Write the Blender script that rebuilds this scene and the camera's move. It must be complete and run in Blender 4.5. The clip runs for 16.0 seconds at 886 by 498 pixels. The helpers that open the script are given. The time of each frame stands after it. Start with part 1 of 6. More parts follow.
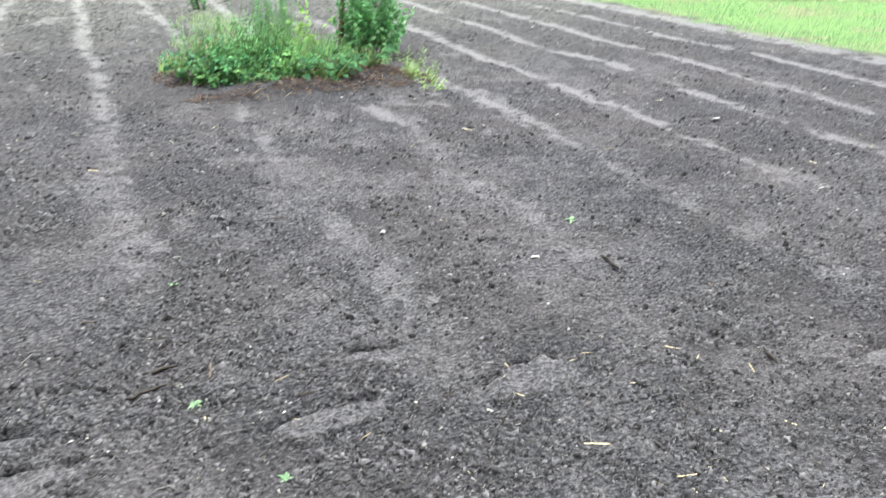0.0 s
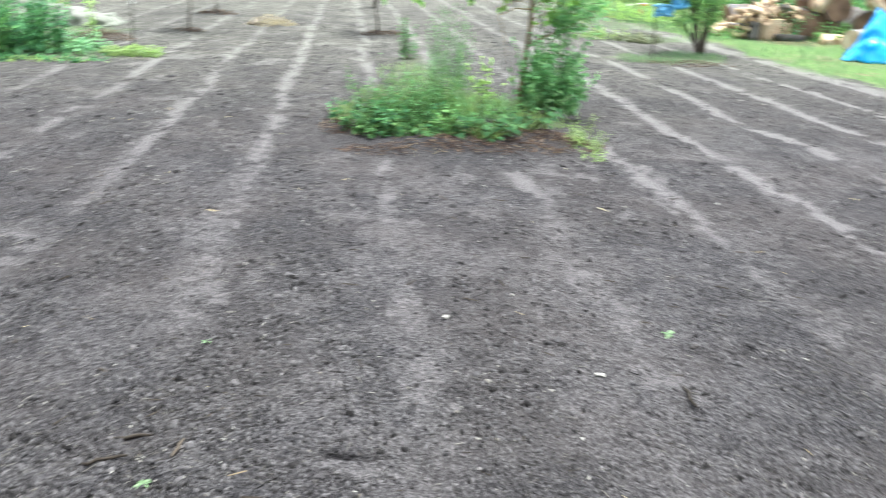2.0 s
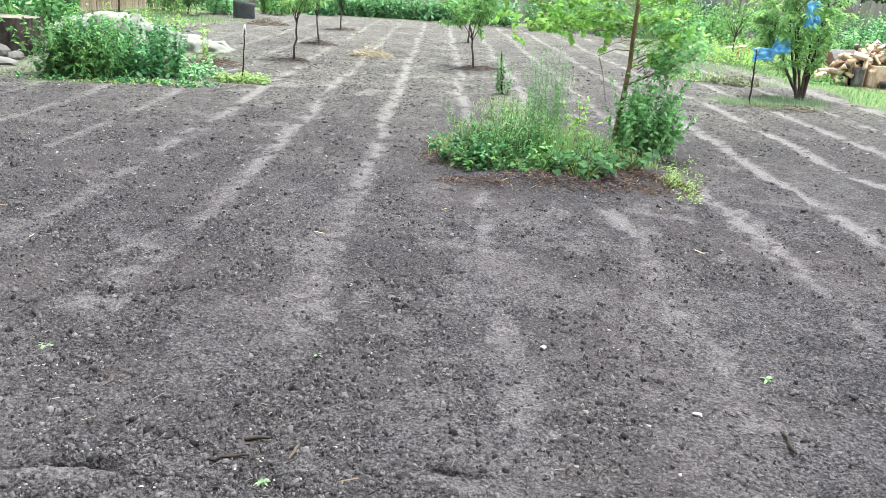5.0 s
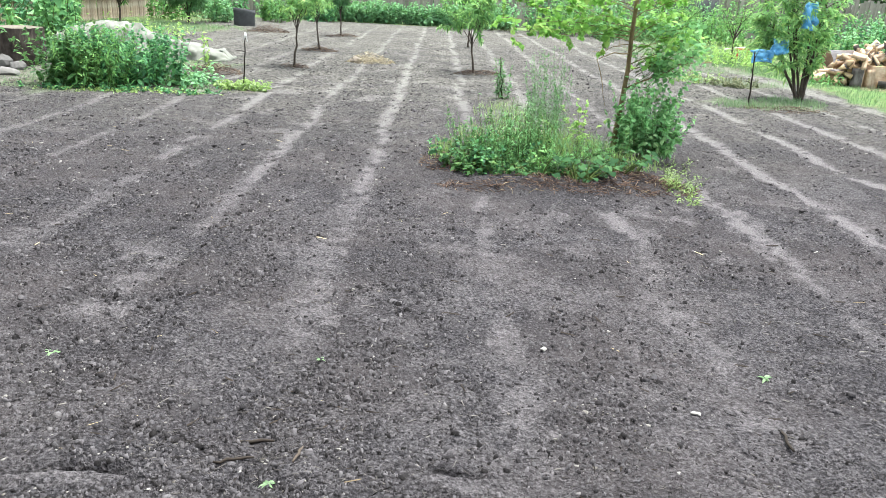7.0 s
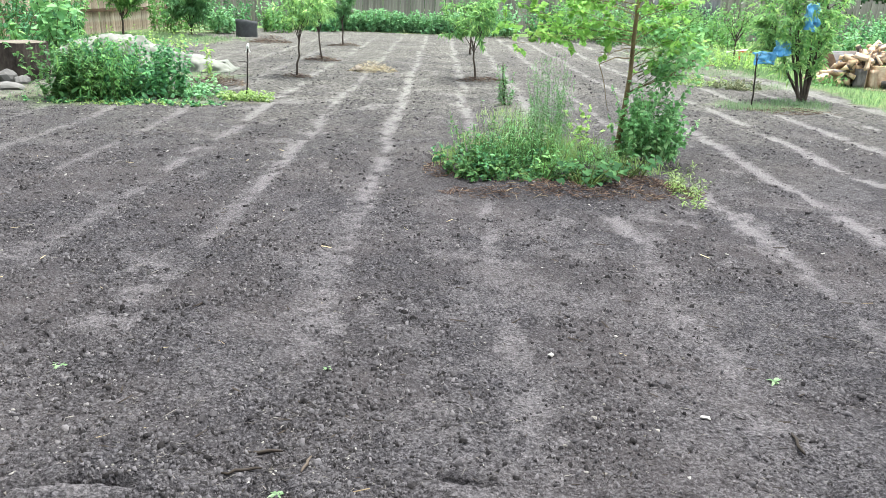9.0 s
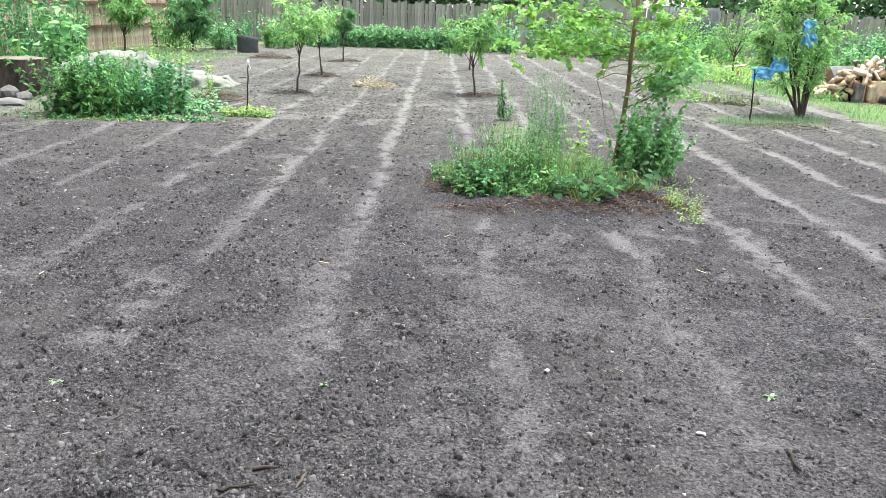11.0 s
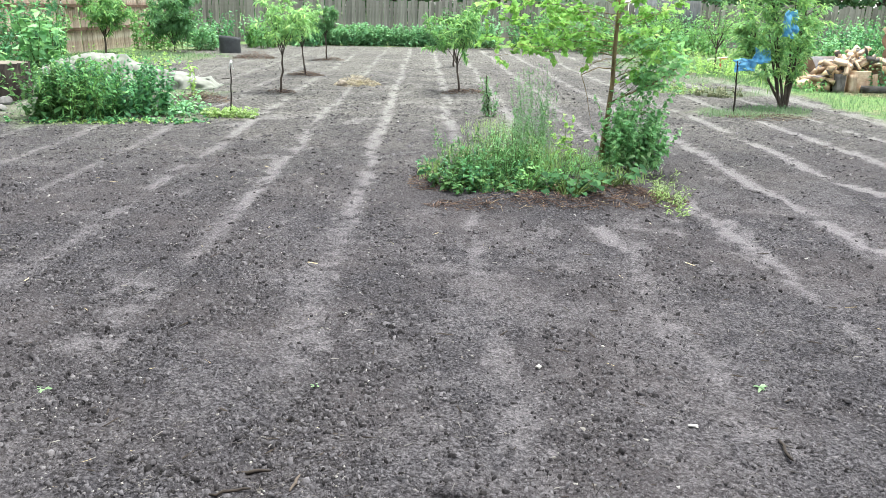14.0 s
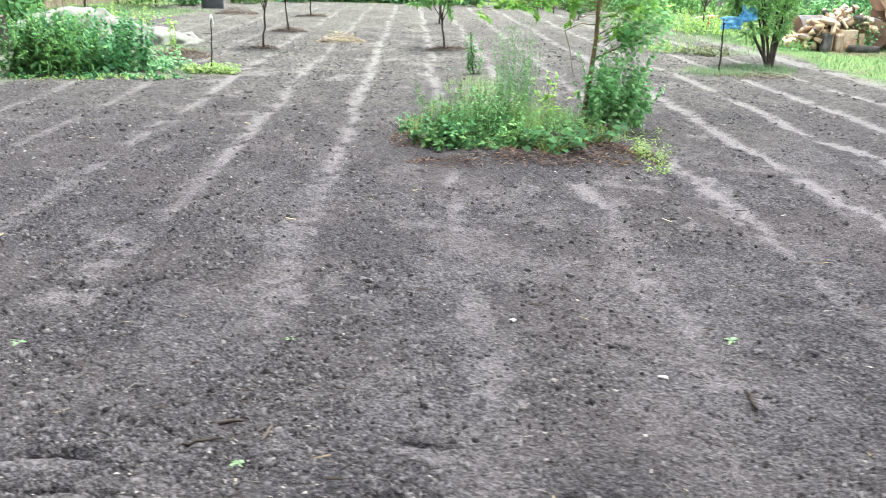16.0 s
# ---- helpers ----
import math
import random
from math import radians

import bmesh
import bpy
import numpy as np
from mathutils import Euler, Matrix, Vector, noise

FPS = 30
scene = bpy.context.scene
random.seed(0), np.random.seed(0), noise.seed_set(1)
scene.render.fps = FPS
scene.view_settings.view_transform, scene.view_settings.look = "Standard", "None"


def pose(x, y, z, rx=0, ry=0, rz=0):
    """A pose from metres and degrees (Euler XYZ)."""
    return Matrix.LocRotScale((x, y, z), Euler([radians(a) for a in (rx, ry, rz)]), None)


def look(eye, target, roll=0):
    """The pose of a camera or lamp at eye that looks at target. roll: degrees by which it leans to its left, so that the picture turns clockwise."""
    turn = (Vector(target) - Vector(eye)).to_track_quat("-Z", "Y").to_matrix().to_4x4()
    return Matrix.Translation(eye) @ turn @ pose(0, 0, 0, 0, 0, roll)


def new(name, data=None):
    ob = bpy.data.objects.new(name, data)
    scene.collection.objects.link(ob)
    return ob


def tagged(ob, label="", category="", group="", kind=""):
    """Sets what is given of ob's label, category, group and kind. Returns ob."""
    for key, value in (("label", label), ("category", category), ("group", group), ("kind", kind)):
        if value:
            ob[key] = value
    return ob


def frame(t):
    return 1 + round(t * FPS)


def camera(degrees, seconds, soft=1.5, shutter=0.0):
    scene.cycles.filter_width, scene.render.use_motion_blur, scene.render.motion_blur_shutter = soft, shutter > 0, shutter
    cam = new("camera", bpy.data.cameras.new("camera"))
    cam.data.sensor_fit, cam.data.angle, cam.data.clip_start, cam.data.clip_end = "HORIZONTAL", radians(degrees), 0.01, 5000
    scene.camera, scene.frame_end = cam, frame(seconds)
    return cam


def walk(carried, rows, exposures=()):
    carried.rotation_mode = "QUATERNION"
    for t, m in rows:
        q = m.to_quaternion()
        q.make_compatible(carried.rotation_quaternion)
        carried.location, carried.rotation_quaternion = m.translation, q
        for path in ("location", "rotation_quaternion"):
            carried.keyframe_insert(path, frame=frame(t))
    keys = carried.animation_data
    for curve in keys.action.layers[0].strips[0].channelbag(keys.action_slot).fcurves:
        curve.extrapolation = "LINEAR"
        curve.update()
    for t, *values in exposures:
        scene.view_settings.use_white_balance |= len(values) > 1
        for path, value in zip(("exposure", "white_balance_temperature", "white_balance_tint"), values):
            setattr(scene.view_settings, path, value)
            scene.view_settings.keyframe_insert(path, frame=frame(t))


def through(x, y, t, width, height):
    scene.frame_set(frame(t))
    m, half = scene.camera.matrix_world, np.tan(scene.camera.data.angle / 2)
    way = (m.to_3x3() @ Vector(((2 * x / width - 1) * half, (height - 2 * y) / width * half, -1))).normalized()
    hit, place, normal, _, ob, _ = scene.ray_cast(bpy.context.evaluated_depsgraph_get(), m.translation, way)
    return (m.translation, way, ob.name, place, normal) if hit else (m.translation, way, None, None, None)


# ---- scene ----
cam = camera(58.7, 16.0, soft=0.65, shutter=0.45)
PATH = [
    (0, (-0.087, -0.038, 1.307), (0.678, 1.624, 0.5), 1),
    (0.1, (-0.07, -0.036, 1.292), (0.711, 1.628, 0.512), 1.1),
    (0.2, (0.02, -0.045, 1.29), (0.715, 1.659, 0.5), -1.1),
    (0.3, (0.053, -0.052, 1.306), (0.685, 1.681, 0.533), -2.8),
    (0.4, (0.09, -0.047, 1.314), (0.743, 1.684, 0.556), -3.3),
    (0.5, (0.117, -0.038, 1.319), (0.827, 1.686, 0.596), -3),
    (0.9, (0.25, 0.012, 1.309), (1.087, 1.706, 0.649), -2.5),
    (1, (0.296, 0.017, 1.312), (1.095, 1.726, 0.649), -2.3),
    (1.1, (0.328, 0.041, 1.314), (1.127, 1.746, 0.641), -2),
    (1.2, (0.348, 0.056, 1.322), (1.064, 1.79, 0.628), -1.6),
    (1.4, (0.423, 0.134, 1.337), (0.986, 1.932, 0.667), 0.6),
    (1.5, (0.468, 0.12, 1.319), (0.985, 1.947, 0.69), 2.3),
    (1.6, (0.517, 0.124, 1.309), (1.027, 1.944, 0.657), 2.3),
    (1.9, (0.59, 0.14, 1.325), (0.902, 1.988, 0.617), 1.6),
    (2, (0.608, 0.14, 1.339), (0.846, 1.997, 0.634), 2.4),
    (2.1, (0.629, 0.143, 1.345), (0.762, 2.002, 0.619), 2.6),
    (2.4, (0.721, 0.095, 1.369), (0.725, 1.94, 0.597), 1.7),
    (2.5, (0.74, 0.109, 1.375), (0.753, 1.954, 0.604), 0.8),
    (2.6, (0.766, 0.1, 1.362), (0.841, 1.973, 0.662), 1.2),
    (2.8, (0.735, 0.067, 1.368), (0.762, 1.937, 0.659), 1),
    (3, (0.689, 0.062, 1.372), (0.64, 1.939, 0.684), 0.3),
    (3.4, (0.58, 0.041, 1.371), (0.561, 1.939, 0.742), 2.9),
    (3.5, (0.558, 0.037, 1.351), (0.621, 1.929, 0.705), 3.1),
    (4, (0.492, 0.053, 1.354), (0.541, 1.945, 0.709), 3.9),
    (6.3, (0.502, -0.008, 1.378), (0.53, 1.89, 0.748), 3.1),
    (6.5, (0.503, -0.008, 1.375), (0.53, 1.89, 0.745), 3.3),
    (7, (0.502, -0.009, 1.378), (0.536, 1.89, 0.75), 2.9),
    (7.5, (0.507, -0.008, 1.378), (0.546, 1.893, 0.757), 2.5),
    (8, (0.512, -0.006, 1.379), (0.562, 1.899, 0.772), 2.4),
    (8.5, (0.505, -0.006, 1.373), (0.547, 1.898, 0.762), 2.5),
    (9, (0.5, -0.004, 1.376), (0.521, 1.9, 0.765), 1.9),
    (9.5, (0.51, -0.006, 1.38), (0.528, 1.904, 0.787), 1.9),
    (9.7, (0.508, 0.001, 1.371), (0.524, 1.913, 0.786), 1.9),
    (11.8, (0.524, -0.021, 1.394), (0.549, 1.894, 0.818), 1.6),
    (12, (0.512, -0.003, 1.384), (0.556, 1.91, 0.803), 1.8),
    (12.5, (0.512, 0.0, 1.386), (0.546, 1.91, 0.794), 1.6),
    (13, (0.515, 0.0, 1.386), (0.563, 1.912, 0.798), 1.3),
    (13.5, (0.516, -0.001, 1.388), (0.572, 1.91, 0.802), 0.9),
    (14, (0.512, -0.005, 1.388), (0.562, 1.908, 0.805), 0.9),
    (14.5, (0.507, -0.005, 1.384), (0.588, 1.905, 0.797), 1.5),
    (14.8, (0.487, 0.007, 1.378), (0.607, 1.899, 0.74), 1.7),
    (14.9, (0.476, -0.006, 1.371), (0.514, 1.874, 0.689), 0.4),
    (15, (0.467, 0.006, 1.375), (0.553, 1.882, 0.687), 0.7),
    (15.5, (0.455, 0.009, 1.38), (0.512, 1.882, 0.682), 0.2),
    (15.9, (0.516, -0.005, 1.354), (0.591, 1.879, 0.685), 1.1),
    (16, (0.563, -0.016, 1.364), (0.645, 1.864, 0.687), 1.3),
]
EXPOSURES = [(0.0, 2.45, 6350, 1), (0.5, 2.45, 6350, 1), (1.0, 2.30, 6350, 1), (1.5, 2.27, 6350, 1), (2.0, 2.35, 6400, 1), (2.5, 2.45, 6400, 0), (3.0, 2.36, 6450, 2), (4.0, 2.37, 6500, 4.5),
             (6.5, 2.23, 6500, 4.5), (14.5, 2.23, 6500, 4.5), (15.0, 2.33, 6500, 4.5), (15.5, 2.35, 6500, 4.5), (16.0, 2.43, 6500, 4.5)]
walk(cam, [(t, look(eye, target, roll)) for t, eye, target, roll in PATH], EXPOSURES)

# ---- light: a bright overcast day ----
world = bpy.data.worlds.new("overcast_sky")
scene.world = world
world.use_nodes = True
wn = world.node_tree.nodes
sky = wn.new("ShaderNodeTexSky")
sky.sky_type, sky.sun_disc = "NISHITA", False
sky.sun_elevation, sky.sun_rotation = radians(77), radians(37)
sky.dust_density, sky.ozone_density, sky.air_density = 2.0, 1.0, 1.0
wn["Background"].inputs["Strength"].default_value = 0.15
cloud = wn.new("ShaderNodeHueSaturation")          # cloud cover greys the sky
cloud.inputs["Saturation"].default_value = 0.30
world.node_tree.links.new(sky.outputs["Color"], cloud.inputs["Color"])
world.node_tree.links.new(cloud.outputs["Color"], wn["Background"].inputs["Color"])
sun = new("sun", bpy.data.lights.new("sun", "SUN"))
sun.data.energy, sun.data.angle, sun.data.color = 1.9, radians(30), (1.0, 0.98, 0.95)
sun.matrix_world = look((3, 4, 22), (0, 0, 0))

# ---- small tools ----
PITCH = 0.84          # distance between two furrows
EDGE = 7.0            # where the tilled soil meets the lawn


def lattice(seed):
    return np.random.default_rng(seed).random((256, 256))


LATTICES = {}


def vn(x, y, size, seed=0):
    """Smooth value noise from 0 to 1, with bumps of that size in metres."""
    if seed not in LATTICES:
        LATTICES[seed] = lattice(seed)
    a = LATTICES[seed]
    u, v = np.asarray(x) / size + 37.3 * seed, np.asarray(y) / size + 11.7 * seed
    i, j = np.floor(u).astype(int), np.floor(v).astype(int)
    fu, fv = u - i, v - j
    fu, fv = fu * fu * (3 - 2 * fu), fv * fv * (3 - 2 * fv)
    i0, j0, i1, j1 = i % 256, j % 256, (i + 1) % 256, (j + 1) % 256
    return (a[i0, j0] * (1 - fu) + a[i1, j0] * fu) * (1 - fv) + (a[i0, j1] * (1 - fu) + a[i1, j1] * fu) * fv


def step(lo, hi, v):
    s = np.clip((v - lo) / (hi - lo), 0, 1)
    return s * s * (3 - 2 * s)


class Geo:
    """Collects vertices and faces, then becomes one mesh."""

    def __init__(self):
        self.v, self.f, self.n = [], [], 0

    def add(self, verts, faces):
        verts = np.asarray(verts, float).reshape(-1, 3)
        self.v.append(verts)
        for f in faces:
            self.f.append(np.asarray(f, np.int64) + self.n)
        self.n += len(verts)
        return self

    def mesh(self, name, smooth=False):
        me = bpy.data.meshes.new(name)
        verts = np.concatenate(self.v)
        loops, starts, at = [], [], 0
        for f in self.f:
            f = np.atleast_2d(f)
            starts.append(at + np.arange(len(f)) * f.shape[1])
            loops.append(f.ravel())
            at += f.size
        loops, starts = np.concatenate(loops), np.concatenate(starts)
        me.vertices.add(len(verts))
        me.vertices.foreach_set("co", verts.ravel())
        me.loops.add(len(loops))
        me.loops.foreach_set("vertex_index", loops)
        me.polygons.add(len(starts))
        me.polygons.foreach_set("loop_start", starts)
        if smooth:
            me.polygons.foreach_set("use_smooth", np.ones(len(starts), bool))
        me.update(calc_edges=True)
        me.validate()
        return me


def thing(name, label, category, group="", at=(0, 0, 0), turn=0, kind=""):
    ob = new(name)
    ob.empty_display_size = 0.1
    ob.matrix_basis = pose(*at, 0, 0, turn)
    return tagged(ob, label, category, group, kind)


def part(name, geo, material, parent=None, label="", smooth=False):
    """Links a Geo, a bmesh or a ready mesh as one mesh object, under its thing where one is given."""
    if isinstance(geo, Geo):
        me = geo.mesh(name, smooth)
    elif isinstance(geo, bmesh.types.BMesh):
        me = bpy.data.meshes.new(name)
        geo.to_mesh(me)
        geo.free()
        if smooth:
            me.polygons.foreach_set("use_smooth", np.ones(len(me.polygons), bool))
    else:
        me = geo
    if material is not None and not me.materials:
        me.materials.append(material)
    ob = new(name, me)
    if parent is not None:
        ob.parent = parent
    return tagged(ob, label)


def unit(a):
    a = np.asarray(a, float)
    return a / np.maximum(np.linalg.norm(a, axis=-1, keepdims=True), 1e-9)


def tube(geo, pts, radii, sides=6, caps=True):
    """A tapered pipe along the points."""
    pts, radii = np.asarray(pts, float), np.asarray(radii, float)
    way = unit(np.gradient(pts, axis=0))
    ref = np.where(np.abs(way[:, 2:3]) > 0.9, np.array([[1.0, 0, 0]]), np.array([[0, 0, 1.0]]))
    a = unit(np.cross(way, ref))
    b = np.cross(way, a)
    ang = np.arange(sides) * 2 * np.pi / sides
    ring = pts[:, None] + radii[:, None, None] * (np.cos(ang)[None, :, None] * a[:, None] + np.sin(ang)[None, :, None] * b[:, None])
    n = len(pts)
    i, j = np.meshgrid(np.arange(n - 1), np.arange(sides), indexing="ij")
    k = (j + 1) % sides
    quads = np.stack([i * sides + j, i * sides + k, (i + 1) * sides + k, (i + 1) * sides + j], -1).reshape(-1, 4)
    faces = [quads]
    if caps:
        faces += [np.arange(sides)[::-1][None], (np.arange(sides) + (n - 1) * sides)[None]]
    return geo.add(ring.reshape(-1, 3), faces)


LEAF = {  # along, across; then triangles and quads
    "lance": ([(0, 0), (.28, .5), (.28, -.5), (.65, .4), (.65, -.4), (1, 0)], [[(0, 2, 1), (3, 4, 5)], [(1, 2, 4, 3)]]),
    "ovate": ([(0, 0), (.2, .46), (.2, -.46), (.55, .5), (.55, -.5), (1, 0)], [[(0, 2, 1), (3, 4, 5)], [(1, 2, 4, 3)]]),
    "heart": ([(.1, 0), (-.08, .3), (.2, .52), (.62, .42), (1, 0), (.62, -.42), (.2, -.52), (-.08, -.3)],
              [[(0, 2, 1), (0, 3, 2), (0, 4, 3), (0, 5, 4), (0, 6, 5), (0, 7, 6)]]),
    "maple": ([(.3, 0), (0, 0), (-.05, .26), (.12, .34), (.16, .56), (.38, .42), (.60, .50), (.68, .24), (1, 0), (.68, -.24), (.60, -.50),
               (.38, -.42), (.16, -.56), (.12, -.34), (-.05, -.26)],
              [[(0, i + 1, i) for i in range(1, 14)] + [(0, 1, 14)]]),
}


def leaves(geo, P, D, N, L, W, droop=0.25, shape="lance", fold=0.12):
    """Many small leaves: bases P, directions D, upper sides N, lengths L and widths W."""
    P, D = np.asarray(P, float), unit(D)
    N = unit(N - (N * D).sum(-1, keepdims=True) * D)
    B = np.cross(N, D)
    L, W = np.broadcast_to(L, len(P)), np.broadcast_to(W, len(P))
    tpl, faces = LEAF[shape]
    tpl = np.array(tpl, float)
    s, w = tpl[:, 0], tpl[:, 1]
    v = (P[:, None] + D[:, None] * (s * L[:, None])[..., None] + B[:, None] * (w * W[:, None])[..., None]
         + N[:, None] * ((-droop * s ** 2) * L[:, None] + fold * np.abs(w) * W[:, None])[..., None])
    v[..., 2] -= (0.35 * droop * s ** 2) * L[:, None]
    m = len(tpl)
    off = np.arange(len(P)) * m
    out = [(np.array(f)[None] + off[:, None, None]).reshape(-1, len(f[0])) for f in faces]
    return geo.add(v.reshape(-1, 3), out)


def outward(rng, n, up=0.3):
    d = rng.normal(size=(n, 3))
    d[:, 2] = d[:, 2] * 0.6 + up
    return unit(d)


def blades(geo, P, H, W, lean, rng):
    """Grass: narrow bent blades."""
    n = len(P)
    a = rng.random(n) * 2 * np.pi
    side = np.stack([np.cos(a), np.sin(a), 0 * a], -1)
    b = a + rng.normal(size=n) * 0.8 + np.pi / 2
    tip = np.stack([np.cos(b), np.sin(b), 0 * a], -1) * (H * lean * rng.random(n))[:, None]
    up = np.array([0, 0, 1.0])
    v = np.stack([P - side * W[:, None] / 2, P + side * W[:, None] / 2, P + tip * .35 + up * (H * .6)[:, None] + side * W[:, None] * .3,
                  P + tip * .35 + up * (H * .6)[:, None] - side * W[:, None] * .3, P + tip + up * H[:, None] * 0.96], 1)
    off = (np.arange(n) * 5)[:, None]
    return geo.add(v.reshape(-1, 3), [np.array([[0, 1, 2, 3]]) + off, np.array([[3, 2, 4]]) + off])


def rough_box(sx, sy, sz, rng=None, wobble=0.0, bevel=0.0):
    """A box standing on z = 0, with eased edges and uneven corners."""
    bm = bmesh.new()
    bmesh.ops.create_cube(bm, size=1)
    for v in bm.verts:
        v.co = Vector((v.co.x * sx, v.co.y * sy, (v.co.z + 0.5) * sz))
        if rng is not None:
            v.co += Vector(rng.normal(size=3) * wobble)
    if bevel:
        bmesh.ops.bevel(bm, geom=bm.edges[:], offset=bevel, segments=1, affect="EDGES")
    return bm

# ---- materials ----


def material(name, rough=0.8, metal=0.0, spec=0.3):
    m = bpy.data.materials.new(name)
    m.use_nodes = True
    b = m.node_tree.nodes["Principled BSDF"]
    b.inputs["Roughness"].default_value, b.inputs["Metallic"].default_value = rough, metal
    b.inputs["Specular IOR Level"].default_value = spec
    return m, m.node_tree.nodes, m.node_tree.links, b


def noise_node(nodes, links, scale, detail=4.0, rough=0.6, stretch=None, space="Object"):
    tc = nodes.new("ShaderNodeTexCoord")
    t = nodes.new("ShaderNodeTexNoise")
    t.inputs["Scale"].default_value, t.inputs["Detail"].default_value, t.inputs["Roughness"].default_value = scale, detail, rough
    if stretch:
        mp = nodes.new("ShaderNodeMapping")
        mp.inputs["Scale"].default_value = stretch
        links.new(tc.outputs[space], mp.inputs["Vector"])
        links.new(mp.outputs[0], t.inputs["Vector"])
    else:
        links.new(tc.outputs[space], t.inputs["Vector"])
    return t.outputs["Fac"]


def ramp(nodes, links, fac, stops):
    r = nodes.new("ShaderNodeValToRGB")
    e = r.color_ramp.elements
    while len(e) < len(stops):
        e.new(0.5)
    for el, (pos, col) in zip(e, stops):
        el.position, el.color = pos, (*col, 1)
    links.new(fac, r.inputs["Fac"])
    return r.outputs["Color"]


def mixed(nodes, links, fac, a, b, mode="MIX"):
    m = nodes.new("ShaderNodeMix")
    m.data_type, m.blend_type = "RGBA", mode
    for sock, val in ((m.inputs[0], fac), (m.inputs[6], a), (m.inputs[7], b)):
        if isinstance(val, (int, float)):
            sock.default_value = val
        elif isinstance(val, tuple):
            sock.default_value = (*val, 1)
        else:
            links.new(val, sock)
    return m.outputs[2]


def bumped(nodes, links, bsdf, height, strength=0.5, distance=0.01):
    bp = nodes.new("ShaderNodeBump")
    bp.inputs["Strength"].default_value, bp.inputs["Distance"].default_value = strength, distance
    links.new(height, bp.inputs["Height"])
    links.new(bp.outputs[0], bsdf.inputs["Normal"])


def leaf_material(name, dark, light, tip=None, rough=0.5, through=0.35, obj=False, patchy=None, glow=0.5, gloss=0.2):
    """Green leaf: each one its own shade, a little light passes through."""
    m, n, l, b = material(name, rough + 0.05, 0, gloss)
    if obj:
        rnd = n.new("ShaderNodeObjectInfo").outputs["Random"]
    else:
        rnd = n.new("ShaderNodeNewGeometry").outputs["Random Per Island"]
    dark, light, tip = [tuple(0.80 * c + 0.20 * w * (0.25 * k[0] + 0.7 * k[1] + 0.05 * k[2]) for c, w in zip(k, (0.95, 1.0, 0.86))) if k else k for k in (dark, light, tip)]
    stops = [(0.0, dark), (0.75, light)] + ([(1.0, tip)] if tip else [])
    col = ramp(n, l, rnd, stops)
    col = mixed(n, l, noise_node(n, l, 30, 3), mixed(n, l, 0.3, col, (0, 0, 0)), col)
    if patchy:                                     # whole stretches of another tone
        col = mixed(n, l, ramp(n, l, noise_node(n, l, 0.9, 4, 0.7), [(0.42, (0, 0, 0)), (0.66, (0.8, 0.8, 0.8))]), col, patchy)
    l.new(col, b.inputs["Base Color"])
    tr = n.new("ShaderNodeBsdfTranslucent")
    l.new(mixed(n, l, glow, col, (0.28, 0.46, 0.13), "MIX"), tr.inputs["Color"])
    mx = n.new("ShaderNodeMixShader")
    mx.inputs[0].default_value = through
    l.new(b.outputs[0], mx.inputs[1])
    l.new(tr.outputs[0], mx.inputs[2])
    l.new(mx.outputs[0], n["Material Output"].inputs["Surface"])
    return m


def grained(name, a, b_, scale, stretch, rough=0.85, bump=0.4, dist=0.004, spec=0.2, spot=None):
    """Wood, bark or stone: two tones in stretched grain, blotches and relief."""
    m, n, l, b = material(name, rough, 0, spec)
    g = noise_node(n, l, scale, 6, 0.65, stretch)
    col = ramp(n, l, g, [(0.3, a), (0.7, b_)])
    blot = noise_node(n, l, scale * 0.12 + 1.5, 3)
    col = mixed(n, l, ramp(n, l, blot, [(0.4, (0, 0, 0)), (0.7, (1, 1, 1))]), col, spot if spot else tuple(c * 0.6 for c in a))
    rnd = n.new("ShaderNodeObjectInfo").outputs["Random"]
    col = mixed(n, l, 0.5, col, mixed(n, l, 1.0, col, ramp(n, l, rnd, [(0, (0.2, 0.2, 0.2)), (1, (1, 1, 1))]), "MULTIPLY"))
    l.new(col, b.inputs["Base Color"])
    bumped(n, l, b, g, bump, dist)
    return m


# soil and lawn share one sheet; the dry crust and the grass cover are laid out on it
M_SOIL, n, l, b = material("tilled_soil", 1.0, 0, 0.0)
crust = n.new("ShaderNodeAttribute")
crust.attribute_name = "crust"
green = n.new("ShaderNodeAttribute")
green.attribute_name = "green"
grit, fine, mid, big = noise_node(n, l, 260, 3, 0.7), noise_node(n, l, 75, 5, 0.72), noise_node(n, l, 13, 5, 0.7), noise_node(n, l, 1.1, 3)
cells = n.new("ShaderNodeTexVoronoi")
cells.inputs["Scale"].default_value, cells.inputs["Randomness"].default_value = 62, 1.0
tc = n.new("ShaderNodeTexCoord")
warp = n.new("ShaderNodeMix")
warp.data_type = "VECTOR"
warp.inputs[0].default_value = 0.03
l.new(tc.outputs["Object"], warp.inputs[4])
nz = n.new("ShaderNodeTexNoise")
nz.inputs["Scale"].default_value = 40
l.new(tc.outputs["Object"], nz.inputs["Vector"])
l.new(nz.outputs["Color"], warp.inputs[5])
l.new(warp.outputs[1], cells.inputs["Vector"])
earth = ramp(n, l, fine, [(0.37, (0.0165, 0.0156, 0.0171)), (0.5, (0.0510, 0.0481, 0.0526)), (0.62, (0.103, 0.0970, 0.1055))])
tone = ramp(n, l, cells.outputs["Color"], [(0.25, (0.80, 0.80, 0.80)), (0.75, (1.15, 1.15, 1.15))])
